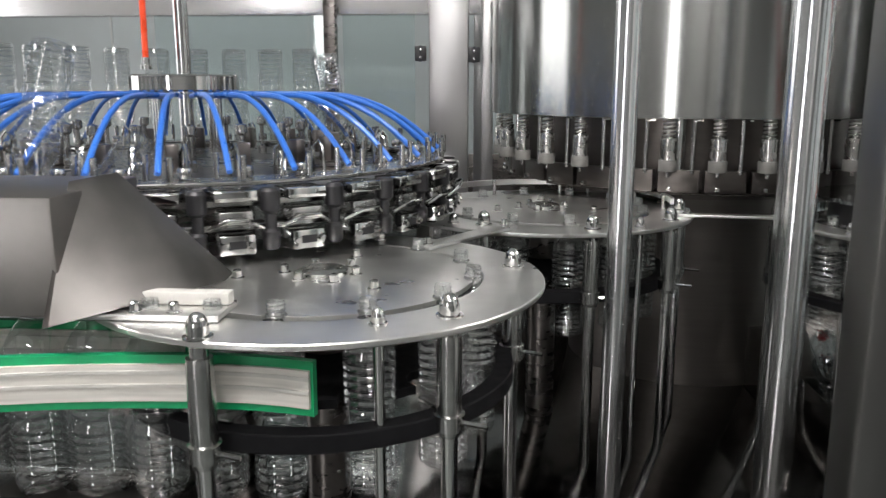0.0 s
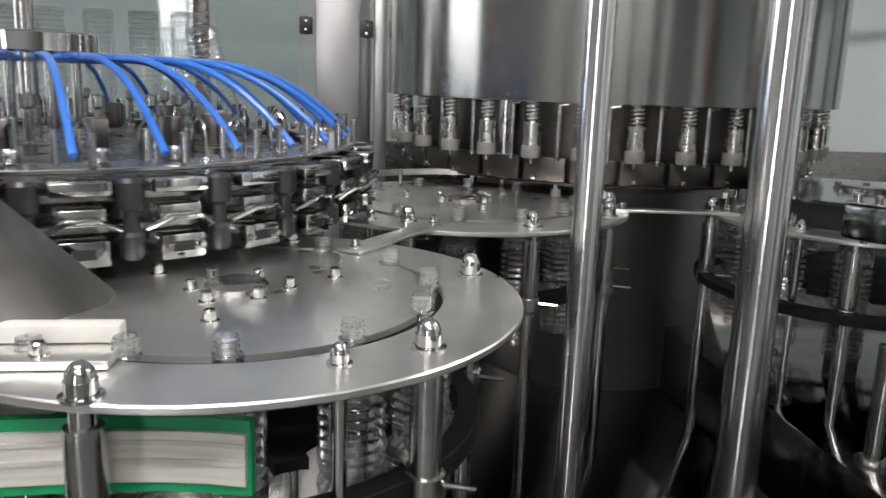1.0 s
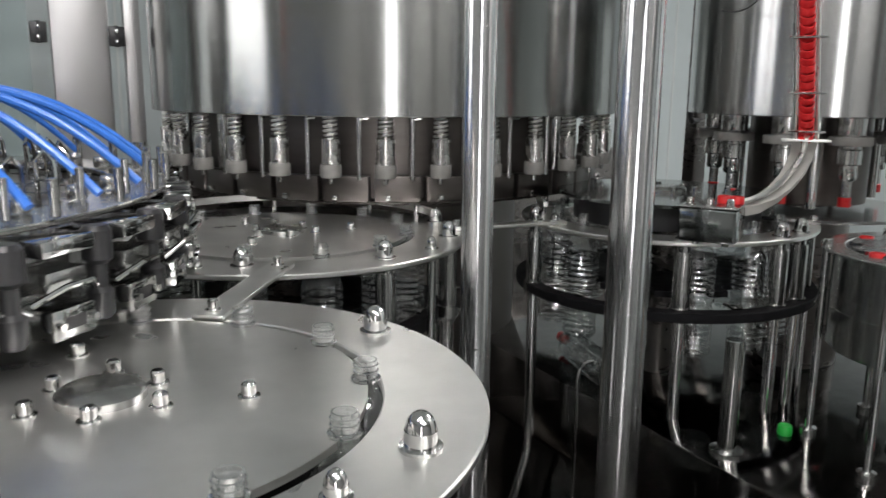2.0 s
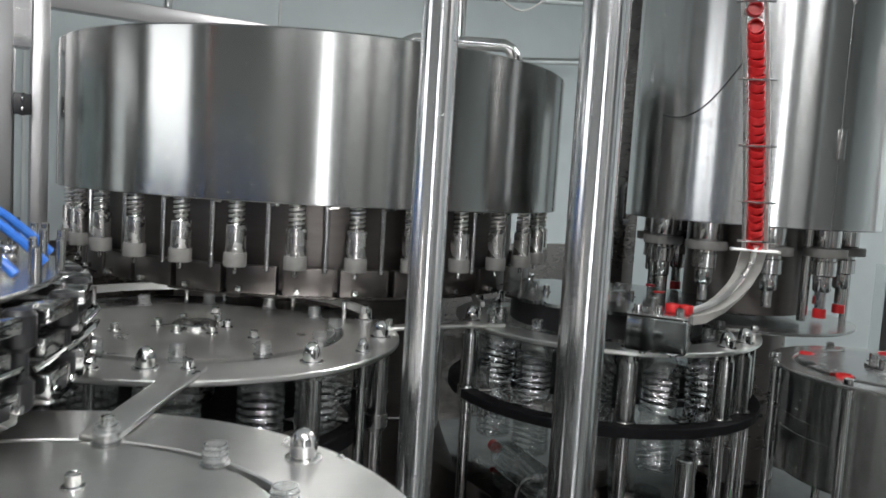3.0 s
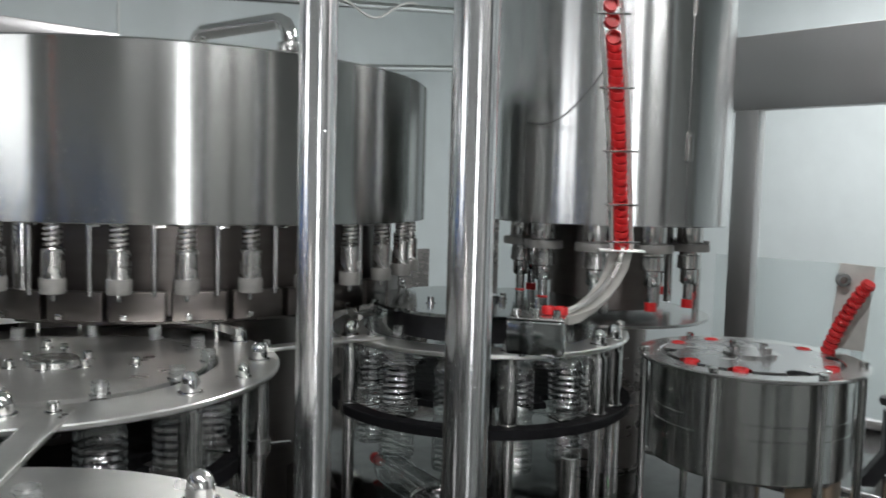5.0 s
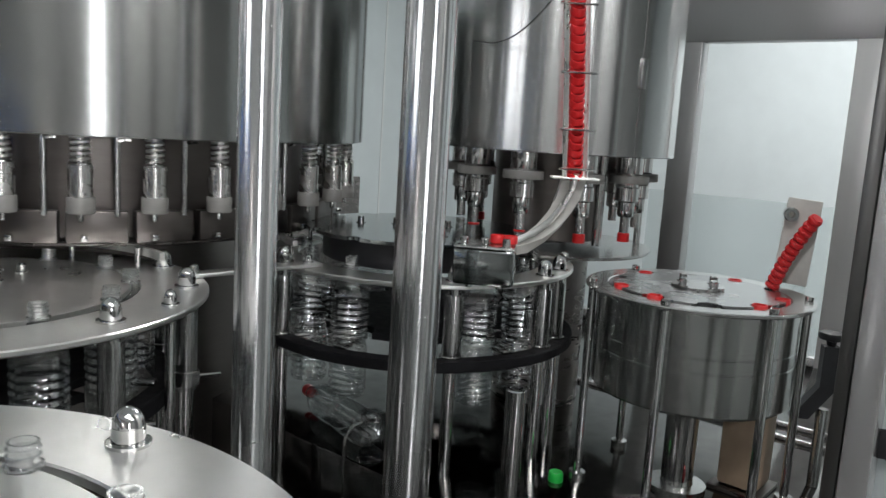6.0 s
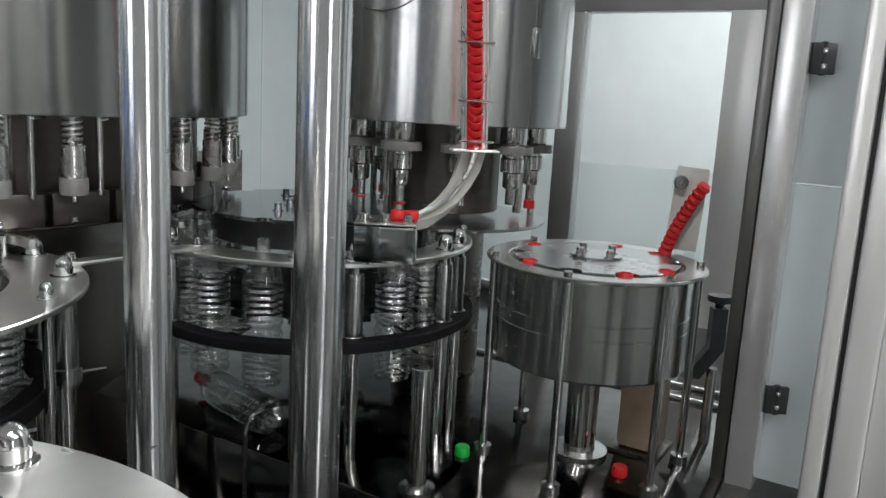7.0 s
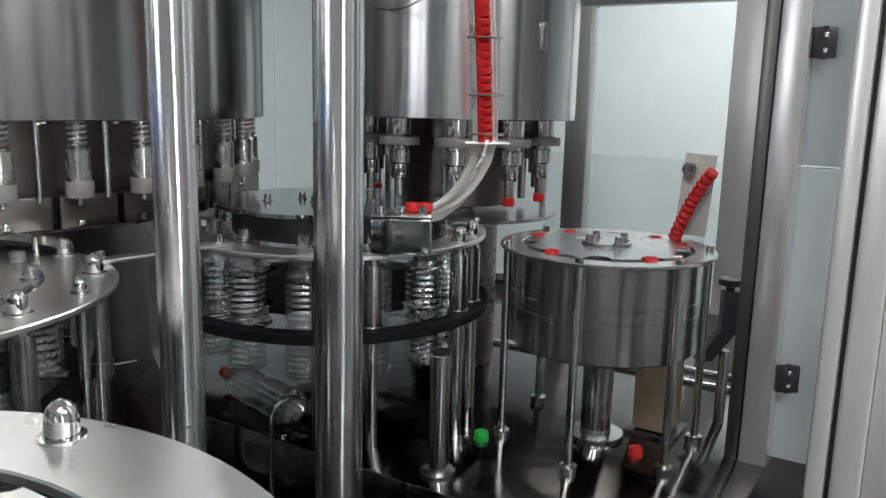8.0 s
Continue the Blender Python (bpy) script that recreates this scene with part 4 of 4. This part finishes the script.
part("manifold", lathe([(0.02, 1.550), (0.133, 1.550), (0.137, 1.554), (0.137, 1.588), (0.133, 1.592), (0.02, 1.592)], 56), CHROME, rinser, "round steel water manifold")
part("shaft", rod(0.0185, BED_LOW, 2.5, 24), CHROME, rinser)
part("core", rod(0.16, BED_LOW, 1.35, 40), DULL, rinser)
for k in range(4):
    part("strut", rod(0.010, 1.376, 1.549, 12, 0.001, None, 0.115 * math.cos(radians(90 * k + 30)), 0.10 * math.sin(radians(90 * k + 30))), CHROME, rinser)
GRIP = mesh_of("gripper", box(0.655, 0.705, -0.032, 0.032, 1.308, 1.334, 0.004), STEEL)
GRIP_PLATE = mesh_of("gripper_plate", box(0.64, 0.712, -0.040, 0.040, 1.352, 1.372, 0.003), CHROME)
GRIP_BLOCK = mesh_of("pivot_block", lathe([(0, 1.255), (0.012, 1.255), (0.017, 1.262), (0.017, 1.29), (0.011, 1.296), (0.011, 1.325), (0.019, 1.332), (0.019, 1.368), (0.014, 1.374), (0, 1.374)], 14), BLACK)
GRIP_LOW = mesh_of("gripper_pad", box(0.66, 0.712, -0.034, 0.034, 1.252, 1.290, 0.004), CHROME)
# Thin black plate stands in for the shade inside the slot.
SLOT = mesh_of("slot", box(0.7125, 0.7135, -0.016, 0.016, 1.264, 1.279, 0), BLACK)
LINK = mesh_of("link", tube([(0.70, -0.05, 1.30), (0.722, -0.02, 1.318), (0.722, 0.02, 1.318), (0.70, 0.05, 1.30)], 0.004, 8), CHROME)
SCREW = mesh_of("screw", tube([(0.713, 0.026, 1.271), (0.720, 0.026, 1.271)], 0.005, 8), CHROME)
PIN = mesh_of("pin", rod(0.0065, 1.389, 1.436, 12), STEEL)
NOZZLE = mesh_of("nozzle", rod(0.0055, 1.389, 1.44, 10), CHROME)
HOSE = mesh_of("hose", tube([(0.122 + 0.535 * u, 0, 1.538 + 0.006 * math.sin(math.pi * min(1, u * 1.6)) - 0.135 * max(0, u - 0.5) ** 2.0 / 0.5 ** 2.0) for u in [i / 18 for i in range(19)]], 0.0062, 8), BLUE)
ROLLER = mesh_of("cam_roller", lathe([(0, 1.388), (0.012, 1.388), (0.014, 1.391), (0.014, 1.405), (0.012, 1.408), (0, 1.41)], 14), STEEL)
CAMBLOCK = mesh_of("valve_block", box(0.362, 0.396, -0.015, 0.015, 1.376, 1.440, 0.005), DULL)
CLIP = mesh_of("spring_clip", tube([(0.50, 0, 1.362), (0.50, 0, 1.43), (0.508, 0.01, 1.445), (0.52, 0.012, 1.43), (0.525, 0.012, 1.362)], 0.004, 7), CHROME)
STEM = mesh_of("stem", lathe([(0, 1.366), (0.012, 1.366), (0.012, 1.39), (0.006, 1.395), (0.006, 1.45), (0.014, 1.455), (0.014, 1.475), (0, 1.478)], 12), STEEL)
for k in range(32):
    a = 11.25 * k
    again("gripper_plate", GRIP_PLATE, rinser, turned(a))
    g = again("gripper", GRIP, rinser, turned(a))
    again("gripper_pad", GRIP_LOW, g, pose(0, 0, 0))
    again("slot", SLOT, g, pose(0, 0, 0), "black plate for the shaded slot")
    again("link", LINK, g, pose(0, 0, 0))
    again("screw", SCREW, g, pose(0, 0, 0))
    again("screw", SCREW, g, pose(0, -0.052, 0))
    again("pivot_block", GRIP_BLOCK, rinser, turned(a + 5.6, 0.692))
    again("pin", PIN, rinser, turned(a + 2, 0.672))
    again("nozzle", NOZZLE, rinser, turned(a - 2, 0.645))
    again("cam_roller", ROLLER, rinser, turned(a + 4, 0.60))
    if k % 2 == 0:
        again("valve_block", CAMBLOCK, rinser, turned(a))
        again("stem", STEM, rinser, turned(a + 6, 0.30))
    again("spring_clip", CLIP, rinser, turned(a + 3))
    again("hose", HOSE, rinser, turned(a), "blue plastic water hose")
WHEELS.append((rinser, RINSER, -11.25 * RATE, -51))
feedpipe = thing("water_hose", 0, 0, 0, "orange plastic water hose with a steel fitting", "hose")
part("lead", tube([(-0.757, 1.90, 1.63), (-0.755, 1.90, 1.8), (-0.745, 1.90, 2.0), (-0.73, 1.90, 2.4)], 0.008, 10), ORANGE, feedpipe)
part("fitting", lathe([(0, 0), (0.014, 0), (0.014, 0.012), (0.010, 0.014), (0.010, 0.03), (0, 0.03)], 14), CHROME, feedpipe).matrix_basis = pose(-0.757, 1.90, 1.604)


# ------------------------------------------------------------------ what moves
def on_line(u):
    """Pose of an infeed bottle: conveyor, then infeed star, then carried upside down round the rinser."""
    if u < 0:
        return pose(STAR_1[0] + 0.095 * u, STAR_1[1] - PITCH_R, DECK + 0.003)
    if u < 7:
        a = -90 + 30 * u
        return pose(STAR_1[0] + PITCH_R * math.cos(radians(a)), STAR_1[1] + PITCH_R * math.sin(radians(a)), DECK + 0.003)
    w = u - 7
    a = -51 - 11.25 * w
    flip = min(1.0, w / 5.0) if w < 12 else 1.0 - min(1.0, max(0.0, (w - 21.0) / 5.0))
    flip = flip * flip * (3 - 2 * flip)
    r = 0.578 + 0.05 * flip
    hold = pose(RINSER[0] + r * math.cos(radians(a)), RINSER[1] + r * math.sin(radians(a)), DECK + 0.003 + 0.172 * flip, 0, 0, a)
    return hold @ pose(0.06 * math.sin(math.pi * flip), 0, 0.0, 0, 180 * flip, 0)


def motions():
    steps = [8.0 * i / 16 for i in range(17)]
    for ob, (x, y), rate, phase in WHEELS:
        walk(ob, [(t, pose(x, y, 0, 0, 0, phase + rate * t)) for t in steps])
    for ob, (x, y), phase in RIDERS:
        walk(ob, [(t, pose(x, y, DECK + 0.003, 0, 0, phase + 30 * RATE * t) @ pose(PITCH_R, 0, 0)) for t in [8.0 * i / 48 for i in range(49)]])
    for ob, j in LINE:
        walk(ob, [(t, on_line(j - 0.12 + RATE * t)) for t in [8.0 * i / 60 for i in range(61)]])


motions()
